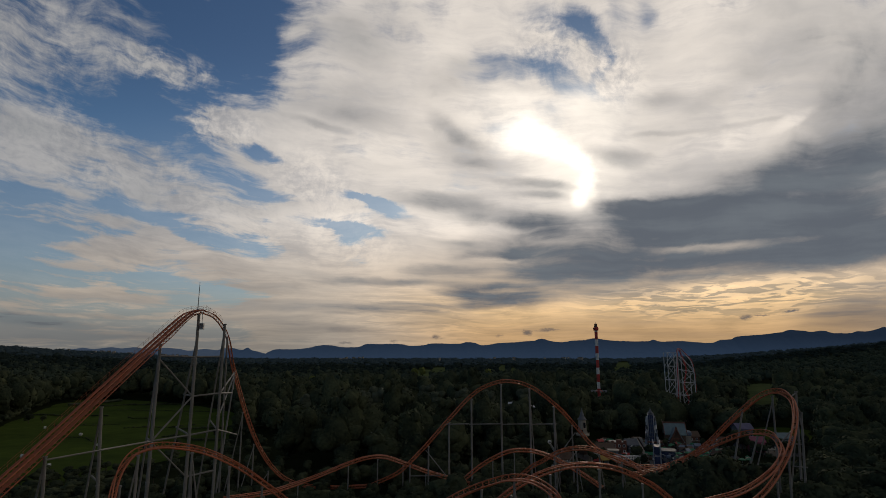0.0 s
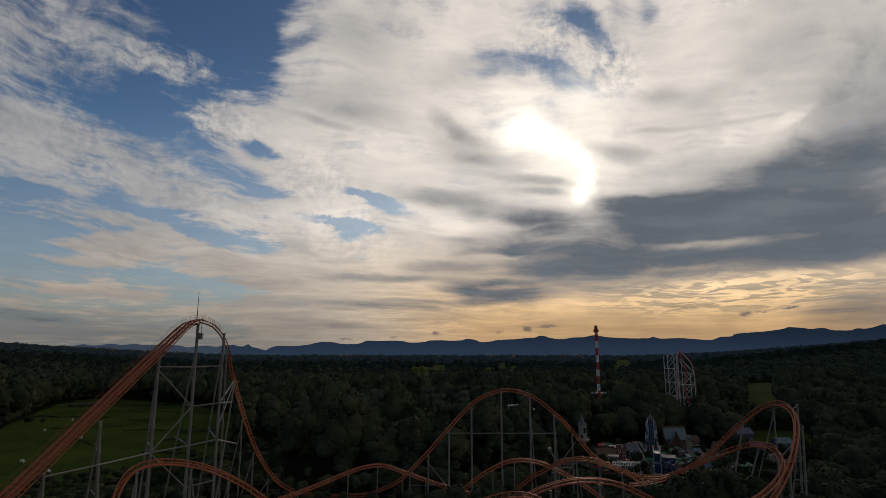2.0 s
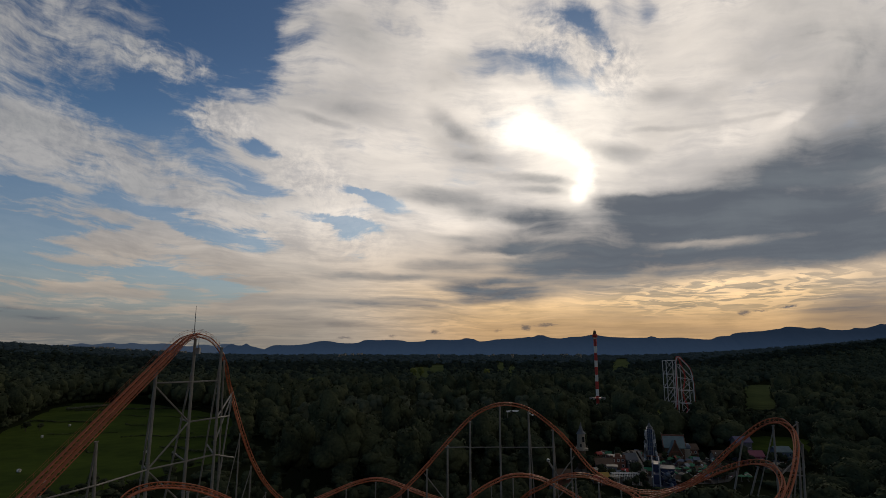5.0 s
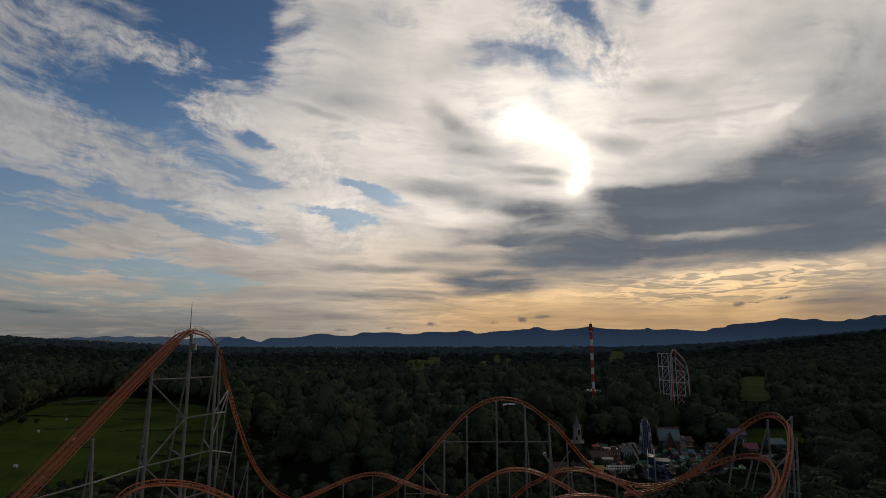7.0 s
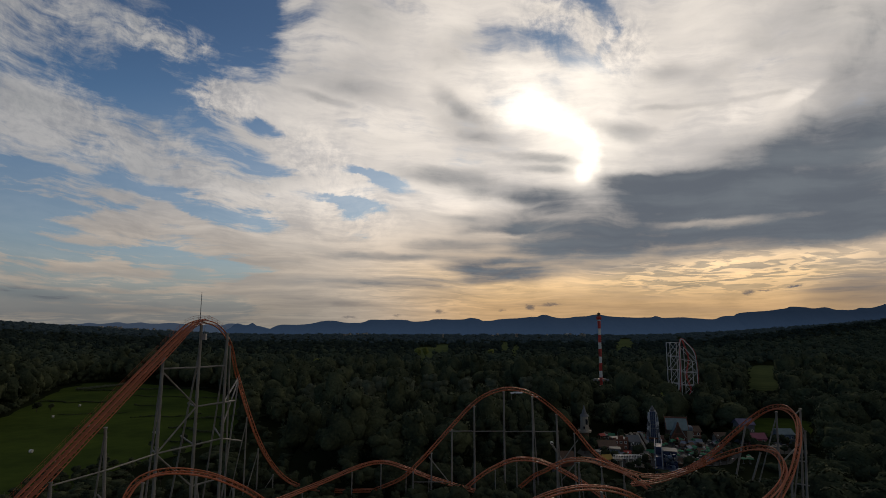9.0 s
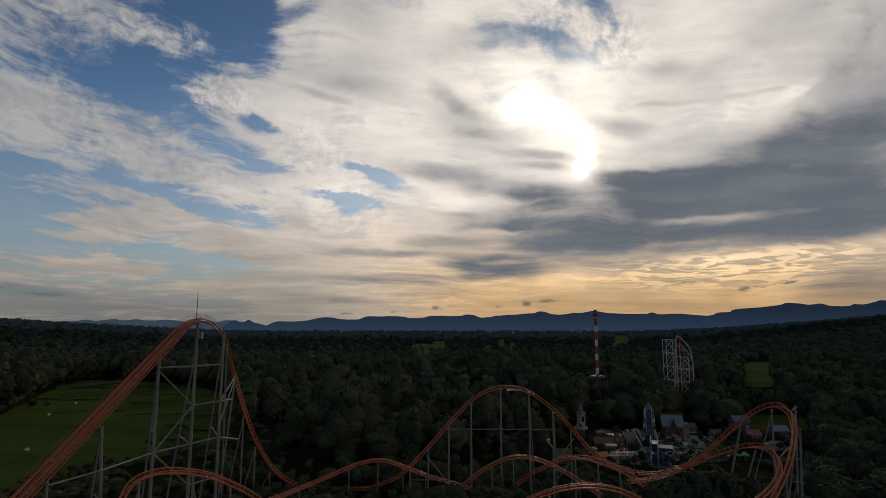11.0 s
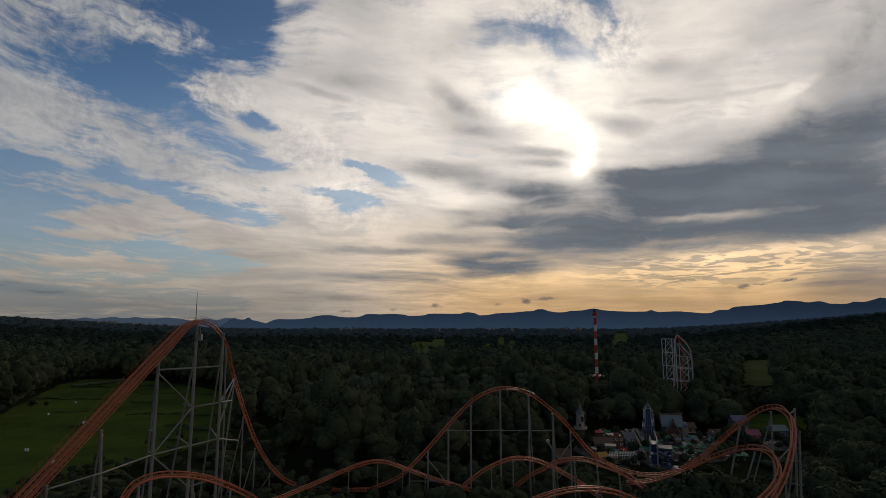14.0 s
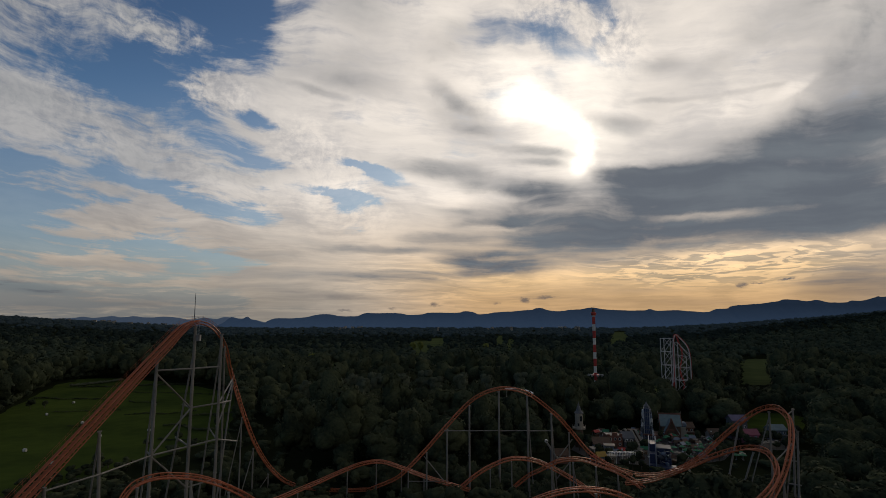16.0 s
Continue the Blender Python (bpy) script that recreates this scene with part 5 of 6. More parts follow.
def splash_tower():
    t = thing("splash_tower", "blue and white rocky water ride tower with small dark spire", "water ride", (91.2, 257, 0), -19.5)
    rng = random.Random(4)
    part("channel", new_box((-1.3, -3.0, 0), (1.3, -0.2, 17.6), 0.1), M["blue"], t, "dark blue lift channel")
    for s in (-1, 1):
        part("channel_rim", new_box((s * 1.3 if s > 0 else -1.55, -3.3, 0), (1.55 if s > 0 else -1.3, -0.2, 17.9), 0.06), M["pale_steel"], t, "pale rim")
        for k in range(12):
            z1 = 17.0 - k * 1.15 - rng.uniform(0, 1.0)
            x0 = s * (1.5 + 0.11 * k)
            bm = new_box((min(x0, x0 + s * 0.9), -2.7 - 0.18 * k, z1 - rng.uniform(2.2, 3.6)), (max(x0, x0 + s * 0.9), 1.6, z1), 0.0)
            bmesh.ops.subdivide_edges(bm, edges=bm.edges[:], cuts=1)
            for v in bm.verts:
                v.co += Vector((rng.uniform(-0.3, 0.3), rng.uniform(-0.4, 0.4), rng.uniform(-0.5, 0.5)))
            part("rock_buttress", bm, M[("pale_steel", "slate", "pale_blue", "pale_steel", "slate")[(k * 3 + (s > 0)) % 5]], t, "jagged painted rock")
        part("side_wall", new_box((min(s * 1.5, s * 2.6), -1.6, 0), (max(s * 1.5, s * 2.6), 1.4, 12.5), 0.1), M["slate"], t)
    for x in (-0.45, 0.45):
        part("lift_rail", new_box((x - 0.09, -3.2, 0.5), (x + 0.09, -3.0, 17.4)), M["pale_blue"], t)
    part("core_wall", new_box((-1.75, -0.2, 0), (1.75, 2.5, 18.0), 0.2), M["slate"], t)
    for k in range(8):
        part("lift_rib", new_box((-1.3, -3.32, 1.5 + 2.0 * k), (1.3, -3.2, 1.75 + 2.0 * k)), M["slate"], t)
    bm = rod(bmesh.new(), (0, 0.6, 18.0), (0, 0.6, 18.5), 1.5, 1.5, 6)
    rod(bm, (0, 0.6, 18.5), (0, 0.6, 20.4), 1.2, 0.1, 6)
    rod(bm, (0, 0.6, 20.3), (0, 0.6, 21.4), 0.07, 0.04, 5)
    part("spire", bm, M["slate"], t, "small dark pointed roof")
    t.scale = (0.80, 0.88, 0.90)
    part("bridge", new_box((-4.6, -4.2, 4.9), (5.2, -3.4, 5.5), 0.08), M["brick"], t, "red-brown bridge deck")
    return t


splash_tower()


def splash_chute():
    t = thing("splash_chute", "white and blue chute running into a dark blue splash building", "water ride", (79.3, 219, 0), -20)
    for x in (-1.5, 0.95):
        bm = bmesh.new()
        pts = [(x, 9, 8.6), (x, 2, 7.2), (x, -3, 3.2), (x, -6, 0.6)]
        for p, q in zip(pts, pts[1:]):
            a = [bm.verts.new((p[0] + dx, p[1], p[2] + dz)) for dx, dz in ((0.1, 0), (0.42, 0), (0.42, 0.9), (0.1, 0.9))]
            b = [bm.verts.new((q[0] + dx, q[1], q[2] + dz)) for dx, dz in ((0.1, 0), (0.42, 0), (0.42, 0.9), (0.1, 0.9))]
            for k in range(4):
                bm.faces.new((a[k], a[(k + 1) % 4], b[(k + 1) % 4], b[k]))
            bm.faces.new(a[::-1])
            bm.faces.new(b)
        bmesh.ops.recalc_face_normals(bm, faces=bm.faces)
        part("chute_wall", bm, M["pale_blue"], t, "pale chute side")
    bm = bmesh.new()
    for p, q in (((9, 8.6), (2, 7.2)), ((2, 7.2), (-3, 3.2)), ((-3, 3.2), (-6, 0.6))):
        box(bm, (-0.95, q[0], 0), (0.95, p[0], (p[1] + q[1]) / 2 - 0.2))
    part("chute_bed", bm, M["blue"], t, "dark blue chute bed")
    body = part("splash_hall", new_box((1.6, 0.5, 0), (6.4, 7, 6.4), 0.15), M["blue"], t, "dark blue hall")
    part("hall_roof", new_box((1.4, 0.2, 6.4), (6.6, 7.2, 6.75), 0.05), M["slate"], t)
    for k in range(3):
        pts = [Vector((1.7 + 4.6 * i / 10, 0.42, 5.6 - k * 1.5 - 1.2 * math.sin(i / 10 * 2.4) + 0.5 * (i / 10) ** 2)) for i in range(11)]
        part("wave_trim", tube(bmesh.new(), pts, 0.13, 5), M["pale_steel"], body, "white wave-shaped trim")
    rng = random.Random(8)
    for k in range(16):
        x, y, z, s = rng.uniform(1.8, 6.6), rng.uniform(-1.6, 0.6), rng.uniform(0.2, 6.2), rng.uniform(0.5, 1.1)
        bm = bmesh.new()
        bmesh.ops.create_icosphere(bm, subdivisions=1, radius=s, matrix=Matrix.Translation((x, y, z)))
        for v in bm.verts:
            v.co += Vector((rng.uniform(-0.3, 0.3), rng.uniform(-0.2, 0.2), rng.uniform(-0.35, 0.35)))
        part("rock_lump", bm, M[("blue", "slate", "blue", "pale_blue", "slate")[k % 5]], body, "jagged painted rock")
    part("pool_wall", new_box((1.4, -5.5, 0), (10.5, -0.2, 1.0), 0.1), M["blue"], t, "blue pool rim")
    part("sign_box", new_box((10.6, -2.2, 0.2), (12.0, -1.6, 2.2), 0.05), M["blue"], t, "bright blue sign box")
    return t


splash_chute()


def teal_house():
    t = thing("gabled_hall", "low timber hall with steep teal roof and red-brown gable boards", "house", (107.0, 270, 0), -12)
    part("wall", gable_wall(-5.4, 5.4, 0, 9, 4.9, 8.6), M["wood"], t, "brown timber wall")
    part("roof", gable_roof(-5.4, 5.4, 0, 9, 5.1, 9.0, "x", 0.7), M["teal"], t, "teal tiled roof")
    part("ridge_beam", new_box((-6.5, 4.25, 9.1), (6.5, 4.75, 9.75), 0.08), M["brick"], t, "red-brown ridge beam")
    for x in (-6.3, 6.3):
        part("gable_horn", rod(bmesh.new(), (x, 4.5, 9.2), (x * 1.06, 4.5, 10.6), 0.22, 0.08, 6), M["cream"], t, "pale carved ridge horn")
        part("verge_board", rod(bmesh.new(), (x, -0.6, 5.0), (x, 4.5, 9.3), 0.24, sides=5), M["brick"], t, "red-brown verge board")
    part("porch", gable_wall(-3.6, 3.0, -3.0, 1.5, 3.0, 7.4, "y"), M["wood"], t, "dark timber gabled porch")
    part("porch_roof", gable_roof(-3.6, 3.0, -3.0, 1.5, 3.2, 7.8, "y", 0.7), M["teal"], t, "teal porch roof")
    for s in (-1, 1):
        pts = [Vector((-0.3 + s * (0.05 + 4.4 * q), -3.9, 8.4 - 7.0 * q ** 0.72)) for q in (0, 0.12, 0.28, 0.5, 0.75, 1.0)]
        part("bargeboard", tube(bmesh.new(), pts, 0.36, 6), M["brick"], t, "swept red-brown gable board")
    part("porch_beam", new_box((-3.4, -3.5, 3.4), (2.8, -3.1, 3.9), 0.05), M["brick"], t)
    for x in (-3.2, -1.4, 0.8, 2.6):
        part("porch_post", new_box((x - 0.15, -3.5, 0), (x + 0.15, -3.2, 3.4), 0.03), M["brick"], t)
    part("door", new_box((-1.0, -3.15, 0), (0.8, -2.98, 2.3), 0.03), M["glass"], t, "dark entrance")
    windows(t, [(-4.2, 1.0), (4.2, 1.0)], face_y=-0.05)
    part("annex", new_box((5.4, 2, 0), (9.0, 7, 4.4), 0.1), M["cream"], t, "cream annex")
    part("annex_roof", new_box((5.3, 1.7, 4.4), (9.3, 7.3, 6.2), 0.5), M["pale_blue"], t, "pale blue annex roof")
    t.scale = (0.78, 0.8, 1.12)
    return t


teal_house()


def red_house():
    t = thing("red_house", "red-brown rendered house with stepped parapet", "house", (74.6, 250, 0))
    part("wall", new_box((-3.2, 0, 0), (3.2, 7, 4.9), 0.1), M["brick"], t)
    for x0, x1, z in ((-3.2, -2.0, 5.6), (-1.1, 1.1, 6.3), (2.0, 3.2, 5.8)):
        part("parapet_block", new_box((x0, 0, 4.9), (x1, 0.8, z), 0.08), M["brick"], t)
    part("flat_roof", new_box((-2.9, 0.8, 4.9), (2.9, 6.9, 5.05)), M["slate"], t)
    windows(t, [(-2.0, 3.1), (0, 3.1), (2.0, 3.1), (-2.0, 0.9), (2.0, 0.9)], 0.9, 1.1, -0.05)
    part("door", new_box((-0.6, -0.1, 0), (0.6, 0.1, 2.1), 0.02), M["wood"], t)
    return t


red_house()


def shop(at, w, d, h, wall, roof, label, cat="shop", pitched=True, turn=0.0):
    t = thing("shop_house", label, cat, at, turn)
    if pitched:
        part("wall", gable_wall(-w / 2, w / 2, 0, d, h, h + 1.7), M[wall], t)
        part("roof", gable_roof(-w / 2, w / 2, 0, d, h + 0.15, h + 2.0, "x", 0.45), M[roof], t, "pitched roof")
    else:
        part("wall", new_box((-w / 2, 0, 0), (w / 2, d, h), 0.08), M[wall], t)
        part("roof", new_box((-w / 2 - 0.4, -0.6, h), (w / 2 + 0.4, d + 0.3, h + 0.35), 0.05), M[roof], t, "flat roof")
    n = max(1, int(w / 2.0))
    windows(t, [(-w / 2 + (k + 0.5) * w / n, h * 0.62) for k in range(n)], 0.85, 1.1, -0.05)
    part("door", new_box((-0.6, -0.1, 0), (0.6, 0.08, 2.15), 0.02), M["wood"], t)
    part("awning", new_box((-w / 2, -1.3, 2.5), (w / 2, -0.06, 2.65), 0.03), M["cream"], t, "pale awning")
    return t


shop((80.6, 250, 0), 4.4, 7, 3.9, "slate", "slate", "grey house with slate roof beside the red house")
shop((66.0, 239, 0), 7.0, 6, 3.9, "pale_blue", "wood", "pale blue shop with long brown roof")
shop((62.0, 231, 0), 4.4, 4.0, 3.4, "teal", "cream", "small teal shop with pale flat roof", pitched=False)
shop((67.2, 233.5, 0), 3.6, 3.6, 4.2, "pale_blue", "cream", "pale blue corner shop with cream roof", pitched=False, turn=-14)
shop((65.0, 222.5, 0), 3.2, 3.0, 2.7, "cream", "cream", "low cream kiosk with pale flat roof", pitched=False, turn=20)
shop((124.5, 262, 0), 6.0, 5.0, 3.2, "cream", "wood", "cream cafe house with brown roof by the square")
shop((116.2, 272, 0), 5.0, 5.0, 4.4, "brick", "wood", "red-brown hut with timber roof beside the gabled hall")
shop((137.4, 266, 0), 6.8, 6.0, 8.6, "slate", "purple", "grey show hall with broad violet pitched roof behind trees", "show building")
shop((154.2, 264, 0), 6.6, 6.0, 4.6, "pale_blue", "teal", "blue roofed ride station behind the coaster", "ride station")
shop((137.4, 256, 0), 5.8, 4.0, 4.2, "pink", "pink", "rose red stage house with pitched roof", "stage")
shop((119.5, 171.5, 0), 7.0, 6.0, 4.6, "cream", "brick", "small house with red-brown roof among trees", "house", turn=20)
shop((45.5, 222, 0), 5.0, 4.0, 3.2, "brick", "wood", "brown timber ride station under the hill", "ride station")


def light_tower():
    t = thing("lookout_tower", "small white round lookout tower with dark dome", "tower", (59.6, 252, 0))
    part("plinth", rod(bmesh.new(), (0, 0, 0), (0, 0, 7.6), 1.9, 1.7, 12), M["wood"], t, "dark timber foot")
    part("gallery", rod(bmesh.new(), (0, 0, 7.6), (0, 0, 8.3), 2.9, 3.0, 12), M["cream"], t, "pale round gallery")
    for k in range(12):
        a = math.tau * k / 12
        part("baluster", rod(bmesh.new(), (2.8 * math.cos(a), 2.8 * math.sin(a), 8.3), (2.8 * math.cos(a), 2.8 * math.sin(a), 9.3), 0.08, sides=5), M["cream"], t)
    part("shaft", rod(bmesh.new(), (0, 0, 8.3), (0, 0, 14.3), 1.9, 1.65, 12), M["cream"], t)
    part("cap", rod(bmesh.new(), (0, 0, 14.3), (0, 0, 15.3), 2.1, 1.25, 12), M["slate"], t)
    part("dome", rod(bmesh.new(), (0, 0, 15.3), (0, 0, 17.2), 1.2, 0.55, 10), M["slate"], t, "dark lantern dome")
    part("finial", rod(bmesh.new(), (0, 0, 17.2), (0, 0, 19.2), 0.5, 0.05, 8), M["slate"], t)
    part("window", new_box((0.1, -2.05, 11.0), (1.0, -1.4, 13.2), 0.08), M["glass"], t, "dark arched opening")
    part("window", new_box((-0.9, -2.05, 9.0), (-0.3, -1.5, 10.2), 0.05), M["glass"], t)
    return t


light_tower()


def footbridge():
    t = thing("footbridge", "long pale footbridge with white balustrade over the water channel", "footbridge", (69, 223.5, 0), 2)
    part("deck", new_box((-5.2, -1.0, 2.7), (5.2, 1.0, 3.0)), M["slate"], t)
    for k in range(17):
        x = -5.0 + 0.625 * k
        for y in (-0.95, 0.95):
            part("post", new_box((x - 0.08, y - 0.08, 0 if k % 4 == 0 else 2.9), (x + 0.08, y + 0.08, 4.05)), M["white"], t)
    for y in (-0.95, 0.95):
        part("railing", new_box((-5.2, y - 0.06, 3.95), (5.2, y + 0.06, 4.15)), M["white"], t)
    return t


footbridge()


def double_slide():
    t = thing("wave_slide", "pair of pale sloping slides beside the houses", "slide", (86.0, 260, 0))
    for x in (-1.6, 0.4):
        bm = bmesh.new()
        pts = [(0.0, 5.6), (-3.5, 4.0), (-6.5, 2.8), (-10.0, 1.2), (-13.0, 0.5)]
        for (y0, z0), (y1, z1) in zip(pts, pts[1:]):
            a = [bm.verts.new((x + dx, y0, z0 + dz)) for dx, dz in ((0, -0.4), (1.1, -0.4), (1.1, 0.15), (0, 0.15))]
            b = [bm.verts.new((x + dx, y1, z1 + dz)) for dx, dz in ((0, -0.4), (1.1, -0.4), (1.1, 0.15), (0, 0.15))]
            for k in range(4):
                bm.faces.new((a[k], a[(k + 1) % 4], b[(k + 1) % 4], b[k]))
            bm.faces.new(a[::-1])
            bm.faces.new(b)
        bmesh.ops.recalc_face_normals(bm, faces=bm.faces)
        part("slide_lane", bm, M["cream"], t)
    part("stair_tower", new_box((-2.0, 0, 0), (2.0, 3, 5.6), 0.1), M["wood"], t)
    return t


double_slide()


def parasol(mat, label):
    t = thing("parasol", label, "parasol", group="parasols on the square")
    part("pole", rod(bmesh.new(), (0, 0, 0), (0, 0, 2.7), 0.05, sides=6), M["galvanised"], t)
    part("foot", rod(bmesh.new(), (0, 0, 0), (0, 0, 0.12), 0.4, 0.35, 8), M["slate"], t)
    bm = rod(bmesh.new(), (0, 0, 2.35), (0, 0, 3.0), 1.5, 0.08, 8)
    rod(bm, (0, 0, 2.15), (0, 0, 2.35), 1.5, 1.5, 8)
    part("canopy", bm, M[mat], t)
    return t


def stall(mat, label):
    t = thing("market_stall", label, "stall", group="stalls on the square")
    part("counter", new_box((-1.2, -0.8, 0), (1.2, 0.8, 1.0), 0.04), M["wood"], t)
    for x in (-1.25, 1.25):
        for y in (-0.95, 0.95):
            part("post", new_box((x - 0.05, y - 0.05, 0), (x + 0.05, y + 0.05, 2.3)), M["galvanised"], t)
    part("roof", gable_roof(-1.3, 1.3, -1.0, 1.0, 2.3, 3.0, "x", 0.25, 0.08), M[mat], t)
    return t


rng = random.Random(9)
green_one, white_one = parasol("green", "large dark green parasol over cafe tables"), parasol("cream", "large pale parasol over cafe tables")
firsts = [green_one, white_one]
for k in range(56):
    x, y = rng.uniform(90, 122), rng.uniform(226, 268)
    src = firsts[0 if rng.random() < 0.66 else 1]
    q = rng.uniform(0.6, 1.05)
    m = pose(x, y, 0.05, 0, 0, rng.uniform(0, 90)) @ Matrix.Diagonal((q, q, rng.uniform(0.8, 1.1), 1))
    if k < 2:
        firsts[k].matrix_basis = m
    else:
        copy_thing(src, m)
for x, y in ((138, 250), (140.2, 251), (142.5, 250.4), (141, 253.4), (143.4, 253), (145.6, 252)):
    copy_thing(white_one, pose(x, y, 0.05, 0, 0, x * 11))
stalls = [stall(c, "small stall with %s roof on the square" % n) for c, n in (("cream", "a cream"), ("red", "a red"), ("wood", "a brown timber"), ("pale_blue", "a pale blue"), ("green", "a green"), ("yellow", "a bright yellow"))]
k = 0
while k < 60:
    x, y = rng.uniform(56, 160), rng.uniform(210, 288)
    if not inside(PLAZA, x, y) or any(math.hypot(x - a, y - b) < c for a, b, c in BUILT):
        continue
    m = pose(x, y, 0.05, 0, 0, rng.uniform(0, 180))
    if k < 5:
        stalls[k].matrix_basis = m
    elif k == 5:
        stalls[5].matrix_basis = pose(60.4, 222, 0.05, 0, 0, 12) @ Matrix.Diagonal((1.3, 1.3, 1.5, 1))
    else:
        copy_thing(stalls[rng.randrange(5)], m)
    k += 1


def cafe_table():
    t = thing("cafe_table", "small round pale cafe table with two chairs on the square", "table", group="cafe tables")
    part("tabletop", rod(bmesh.new(), (0, 0, 0.70), (0, 0, 0.75), 0.55, sides=10), M["white"], t, "pale round top")
    part("pedestal", rod(bmesh.new(), (0, 0, 0), (0, 0, 0.70), 0.06, sides=6), M["galvanised"], t)
    for s in (-1, 1):
        bm = box(bmesh.new(), (s * 0.95 - 0.22, -0.22, 0.42), (s * 0.95 + 0.22, 0.22, 0.47))
        box(bm, (s * 1.17 - 0.03, -0.22, 0.47), (s * 1.17 + 0.03, 0.22, 0.9))
        for a in (-0.19, 0.19):
            for c in (-0.19, 0.19):
                box(bm, (s * 0.95 + a - 0.02, c - 0.02, 0), (s * 0.95 + a + 0.02, c + 0.02, 0.42))
        part("seat", bm, M["pink" if s > 0 else "cream"], t, "small plastic chair")
    return t


table = cafe_table()
k = 0
while k < 46:
    x, y = rng.uniform(88, 124), rng.uniform(220, 270)
    if not inside(PLAZA, x, y) or any(math.hypot(x - a, y - c) < r for a, c, r in BUILT):
        continue
    m = pose(x, y, 0.05, 0, 0, rng.uniform(0, 180))
    if k:
        copy_thing(table, m)
    else:
        table.matrix_basis = m
    k += 1


for k, (x, y) in enumerate(((62, 218), (70, 214), (88, 214), (96, 219), (104, 224), (112, 232), (58, 226), (60, 244), (76, 232), (90, 236), (84, 240), (118, 248), (116, 262), (80, 268), (70, 228), (58.5, 236), (63.5, 245), (70.5, 246), (78, 258), (61, 226), (66, 229), (74, 219), (87, 229), (97, 228), (121, 254), (123, 259), (119, 240), (108, 226), (115, 236), (99, 262))):
    h = 4.2 + (k * 37 % 11) * 0.28
    c = copy_thing(PROTOS[k % 6], Matrix.Identity(4))
    c.matrix_basis = pose(x, y, 0.05, 0, 0, 50 * k) @ Matrix.Diagonal((h / 15, h / 15, h / 15, 1))
    tagged(c, "small leafy tree planted on the square", "tree", "square trees")


def lamp_post():
    t = thing("street_lamp", "slim grey park lamp post with round white globe", "lamp", group="park lamps")
    part("pole", rod(bmesh.new(), (0, 0, 0), (0, 0, 4.2), 0.07, 0.05, 6), M["slate"], t)
    bm = bmesh.new()
    bmesh.ops.create_icosphere(bm, subdivisions=2, radius=0.32, matrix=Matrix.Translation((0, 0, 4.5)))
    part("globe", bm, M["white"], t)
    return t


lamp = lamp_post()
for k, (x, y) in enumerate(((70, 226), (76, 214), (84, 216), (92, 222), (78, 244), (86, 262), (104, 236), (112, 244), (122, 262), (100, 280), (72, 262), (58, 246))):
    if k:
        copy_thing(lamp, pose(x, y, 0.05))
    else:
        lamp.matrix_basis = pose(x, y, 0.05)


def swing_arm():
    t = thing("swing_ride", "white ride cabin on a slanting grey arm", "fairground ride", (38.6, 209, 0))
    part("base", rod(bmesh.new(), (0, 0, 0), (0, 0, 3.4), 1.6, 0.8, 10), M["slate"], t)
    part("arm", rod(bmesh.new(), (2.6, 0, 5.0), (-1.2, 0, 11.0), 0.35, sides=8), M["grey"], t)
    part("mast", rod(bmesh.new(), (0.6, 0.3, 3.2), (0.6, 0.3, 8.2), 0.5, 0.4, 8), M["slate"], t)
    bm = new_box((-1.7, -0.6, 10.7), (-0.6, 0.6, 11.8), 0.25)
    part("cabin", bm, M["white"], t)
    part("cabin_window", new_box((-1.5, -0.66, 11.1), (-0.8, -0.58, 11.5)), M["glass"], t)
    return t


swing_arm()


def white_canopy():
    t = thing("canopy_roof", "long curved white tensile canopy on slim masts", "canopy", (48, 352, 0))
    bm = bmesh.new()
    n = 14
    rows = []
    for i in range(n + 1):
        s = i / n
        x, z = -9.5 + 19 * s, 13.2 + 0.9 * math.sin(s * 2.6) - 4.2 * s ** 2.2
        rows.append([bm.verts.new((x, y, z + dz)) for y, dz in ((-1.6, -0.5), (0, 0.25), (1.6, -0.5), (1.6, -0.62), (0, 0.13), (-1.6, -0.62))])
    for a, b in zip(rows, rows[1:]):
        for k in range(6):
            bm.faces.new((a[k], a[(k + 1) % 6], b[(k + 1) % 6], b[k]))
    bm.faces.new(rows[0][::-1])
    bm.faces.new(rows[-1])
    part("membrane", bm, M["pale_steel"], t)
    for x, z in ((-9, 13.2), (-3, 13.6), (3, 12.2), (9, 9.4)):
        part("mast", rod(bmesh.new(), (x, 0, 0), (x, 0, z), 0.2, 0.12, 6), M["grey"], t)
    return t


white_canopy()

# ------------------------------------------------------------ meadow: bales, hedges, bushes
bale = thing("hay_bale", "round pale wrapped hay bale lying on the meadow", "hay bale", group="bales on the meadow")
bm = rod(bmesh.new(), (-0.65, 0, 0.7), (0.65, 0, 0.7), 0.72, sides=14)
bmesh.ops.bevel(bm, geom=[e for e in bm.edges if len(e.link_faces) == 2 and any(len(f.verts) > 4 for f in e.link_faces)], offset=0.08, segments=1, affect="EDGES")
part("roll", bm, M["hay"], bale)
part("net_wrap", rod(bmesh.new(), (-0.25, 0, 0.7), (0.25, 0, 0.7), 0.735, sides=14), M["white"], bale, "white net band")
for k, (x, y) in enumerate(((-175, 242), (-230, 333), (-246, 381), (-162, 272), (-146, 286), (-192, 306), (-150, 222))):
    m = pose(x, y, 0.05, 0, 0, 37 * k)
    if k:
        copy_thing(bale, m)
    else:
        bale.matrix_basis = m


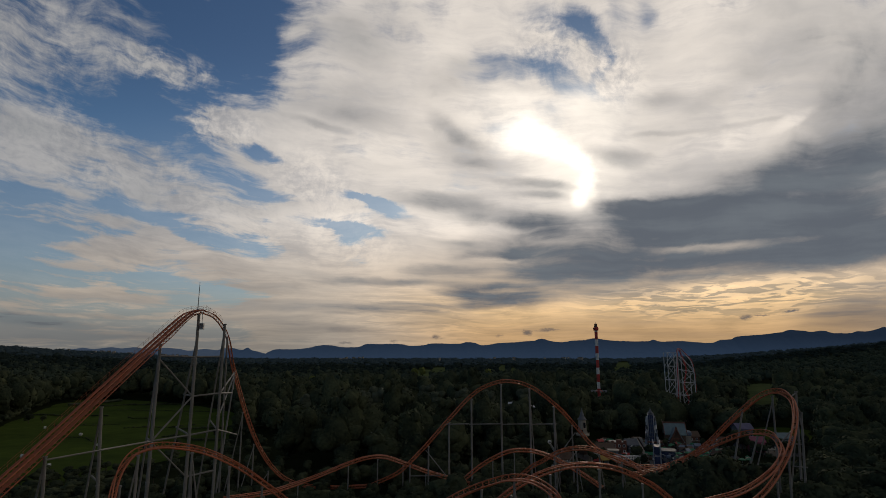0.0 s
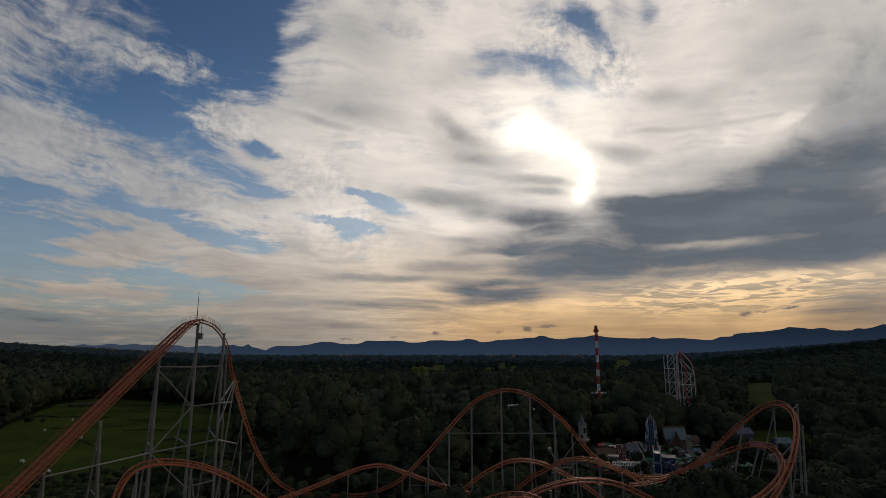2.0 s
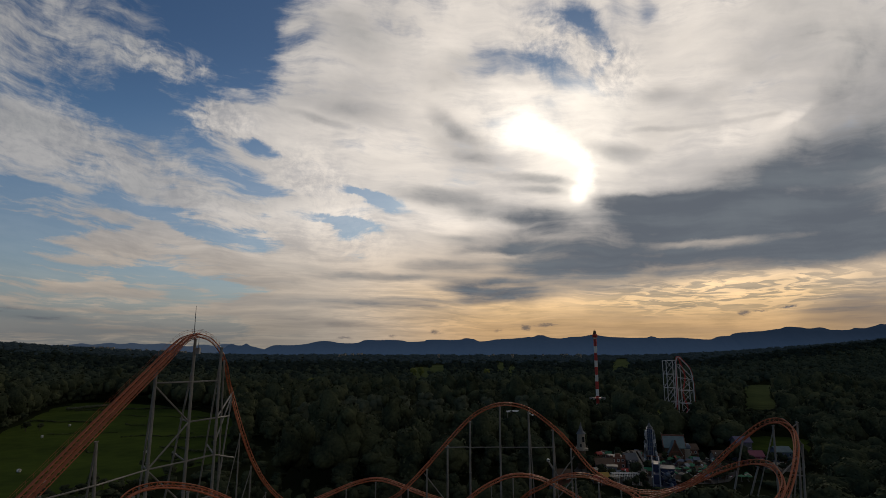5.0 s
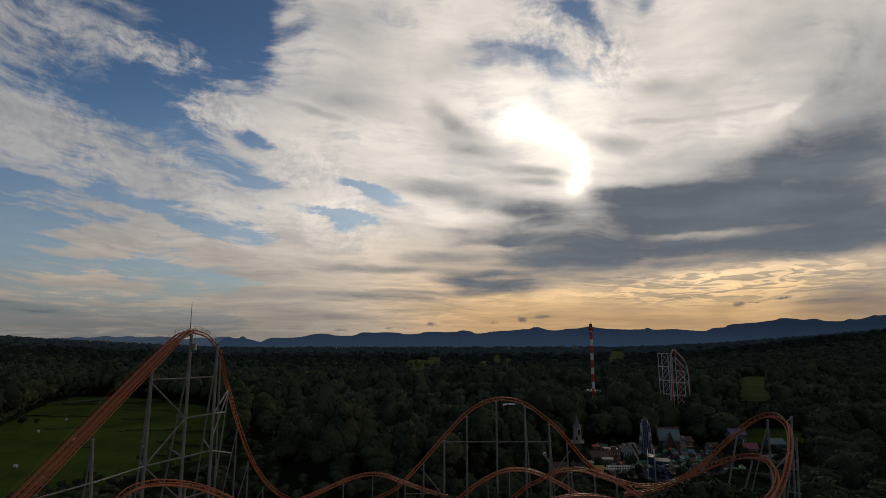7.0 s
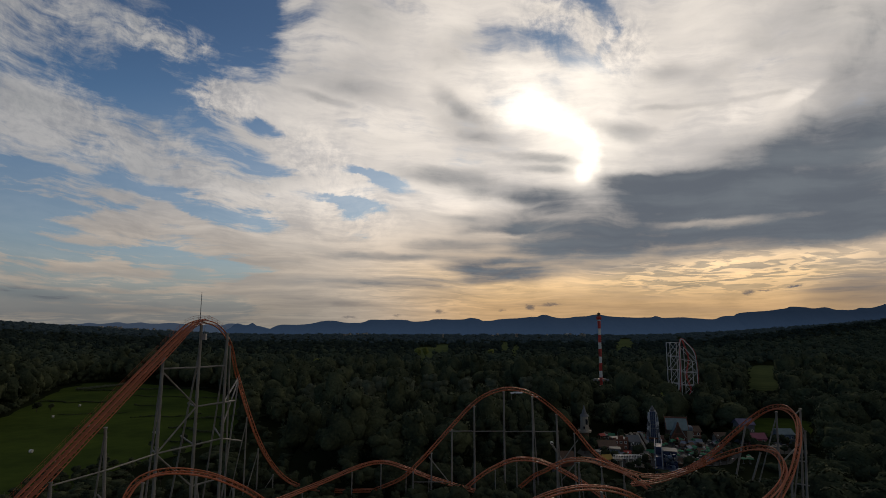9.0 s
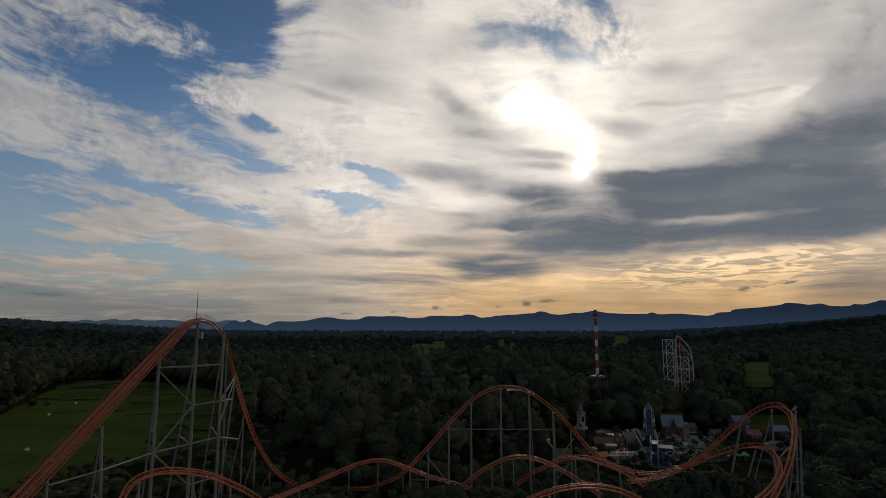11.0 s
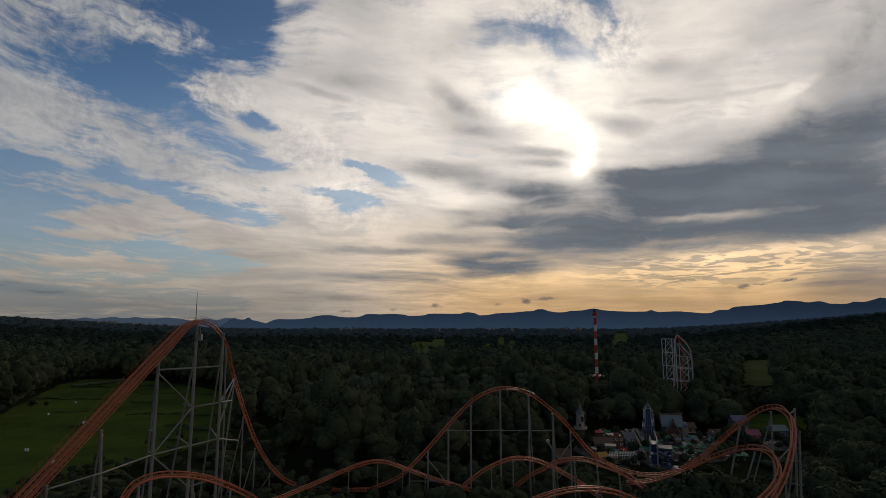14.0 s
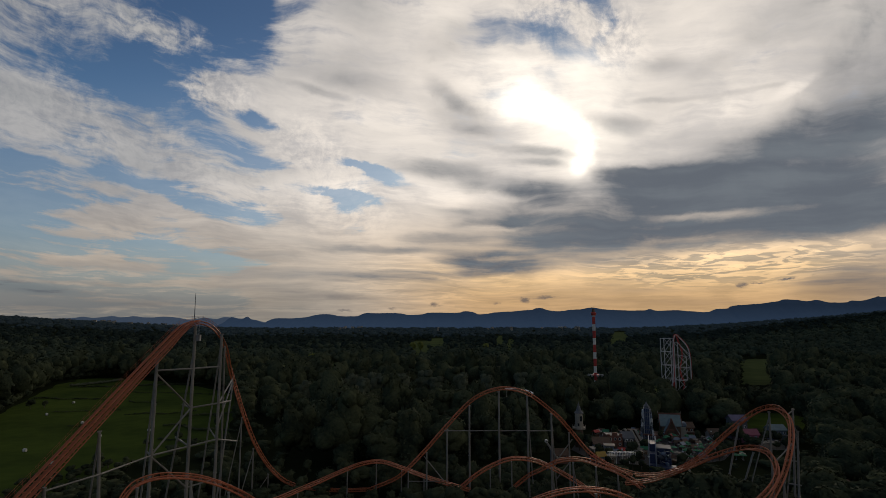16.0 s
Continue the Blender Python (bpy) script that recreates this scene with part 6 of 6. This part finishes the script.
def hedge(a, b, tall, label, skin=("leaf", "core")):
    """An uneven hedgerow along a ditch."""
    n = int(math.hypot(b[0] - a[0], b[1] - a[1]) / 0.8)
    spots_ = [(a[0] + (b[0] - a[0]) * k / n + random.uniform(-0.6, 0.6), a[1] + (b[1] - a[1]) * k / n + 9 * noise.noise(Vector((a[0] + 0.05 * k, a[1], 1))) + random.uniform(-0.6, 0.6), tall * random.uniform(0.6, 1.3), random.uniform(2.0, 3.2)) for k in range(n)]
    ob = woods("hedge", FAR, spots_, (M[skin[0]], M[skin[1]]), label)
    return tagged(ob, label, "hedge", kind="structure")


REEDS = ((-310, 475), (-294, 519))
for a, b, h in (((-290, 405), (-232, 398), 1.3), ((-215, 392), (-190, 380), 0.9), ((-235, 345), (-198, 352), 0.8), ((-185, 333), (-150, 346), 1.0), ((-195, 300), (-168, 288), 0.7), ((-150, 330), (-104, 345), 1.4),
                ((-146, 300), (-101, 285), 1.3), ((-300, 470), (-200, 500), 1.6), ((-250, 440), (-170, 428), 0.8), ((-132, 268), (-108, 262), 1.0)):
    hedge(a, b, h, "low dark hedgerow across the meadow")
hedge(REEDS[0], REEDS[1], 2.6, "pale reed strip along the meadow's far rim", ("willow", "willow"))
for x, y, h in ((-258, 358, 6.5), (-252, 362, 5), (-125, 318, 4.5), (-118, 300, 4), (-110, 322, 5.5), (-108, 352, 5), (-128, 250, 4), (-120, 262, 5), (-140, 205, 4.5), (-131, 220, 5), (-155, 178, 5)):
    c = copy_thing(PROTOS[3], Matrix.Identity(4))
    c.matrix_basis = pose(x, y, 0, 0, 0, x * 7) @ Matrix.Diagonal((h / 9, h / 9, h / 15, 1))
    c.name = "bush"
    tagged(c, "round leafy bush standing on the meadow", "bush", "meadow bushes")
rng = random.Random(17)
for k in range(44):
    u, v = rng.random(), rng.random()
    x, y, h = -139 + 26 * u, 188 + 6 * u + 34 * v * (0.4 + 0.6 * u), rng.uniform(2.2, 4.6)
    if not clear_of_track(x, y, h):
        continue
    c = copy_thing(PROTOS[k % 6], Matrix.Identity(4))
    c.matrix_basis = pose(x, y, 0, 0, 0, 61 * k) @ Matrix.Diagonal((h / 10, h / 10, h / 15, 1))
    c.name = "bush"
    tagged(c, "dark shrub in the scrub at the meadow's edge", "bush", "scrub bushes")

# ------------------------------------------------------------ far buildings
hall = thing("long_hall", "long low hall with pale metal roof between trees", "hall", (-1, 520, 0))
part("wall", new_box((-14, 0, 0), (14, 10, 9.5), 0.1), M["slate"], hall)
part("roof", gable_roof(-14, 14, 0, 10, 9.5, 11.5, "x", 0.6), M["pale_blue"], hall, "pale blue-grey roof")
for k in range(9):
    part("window", new_box((-12.6 + 3.0 * k, -0.08, 6), (-10.8 + 3.0 * k, 0.05, 8)), M["glass"], hall)
block = thing("apartment_block", "distant pale apartment block with flat dark roof", "house", group="far town")
part("wall", new_box((-8, -6, 0), (8, 6, 26), 0.2), M["cream"], block)
part("roof", new_box((-8.4, -6.4, 26), (8.4, 6.4, 27), 0.1), M["slate"], block)
for k in range(4):
    part("window_band", new_box((-7, -6.1, 6 + 5 * k), (7, -5.95, 7.6 + 5 * k)), M["glass"], block)
rng = random.Random(3)
TOWNS = ((-1900, -1400, 2800, 3150, 22), (-200, 500, 2600, 2900, 5), (600, 730, 2900, 3050, 9), (-620, -420, 2850, 3000, 6))
for k, (x0, x1, y0, y1) in enumerate(q[:4] for q in TOWNS for _ in range(q[4])):
    x, y = rng.uniform(x0, x1), rng.uniform(y0, y1)
    m = pose(x, y, swell(x, y), 0, 0, rng.uniform(0, 180)) @ Matrix.Diagonal((rng.uniform(0.5, 0.9), 0.8, rng.uniform(0.62, 0.85), 1))
    if k:
        copy_thing(block, Matrix.Identity(4)).matrix_basis = m
    else:
        block.matrix_basis = m
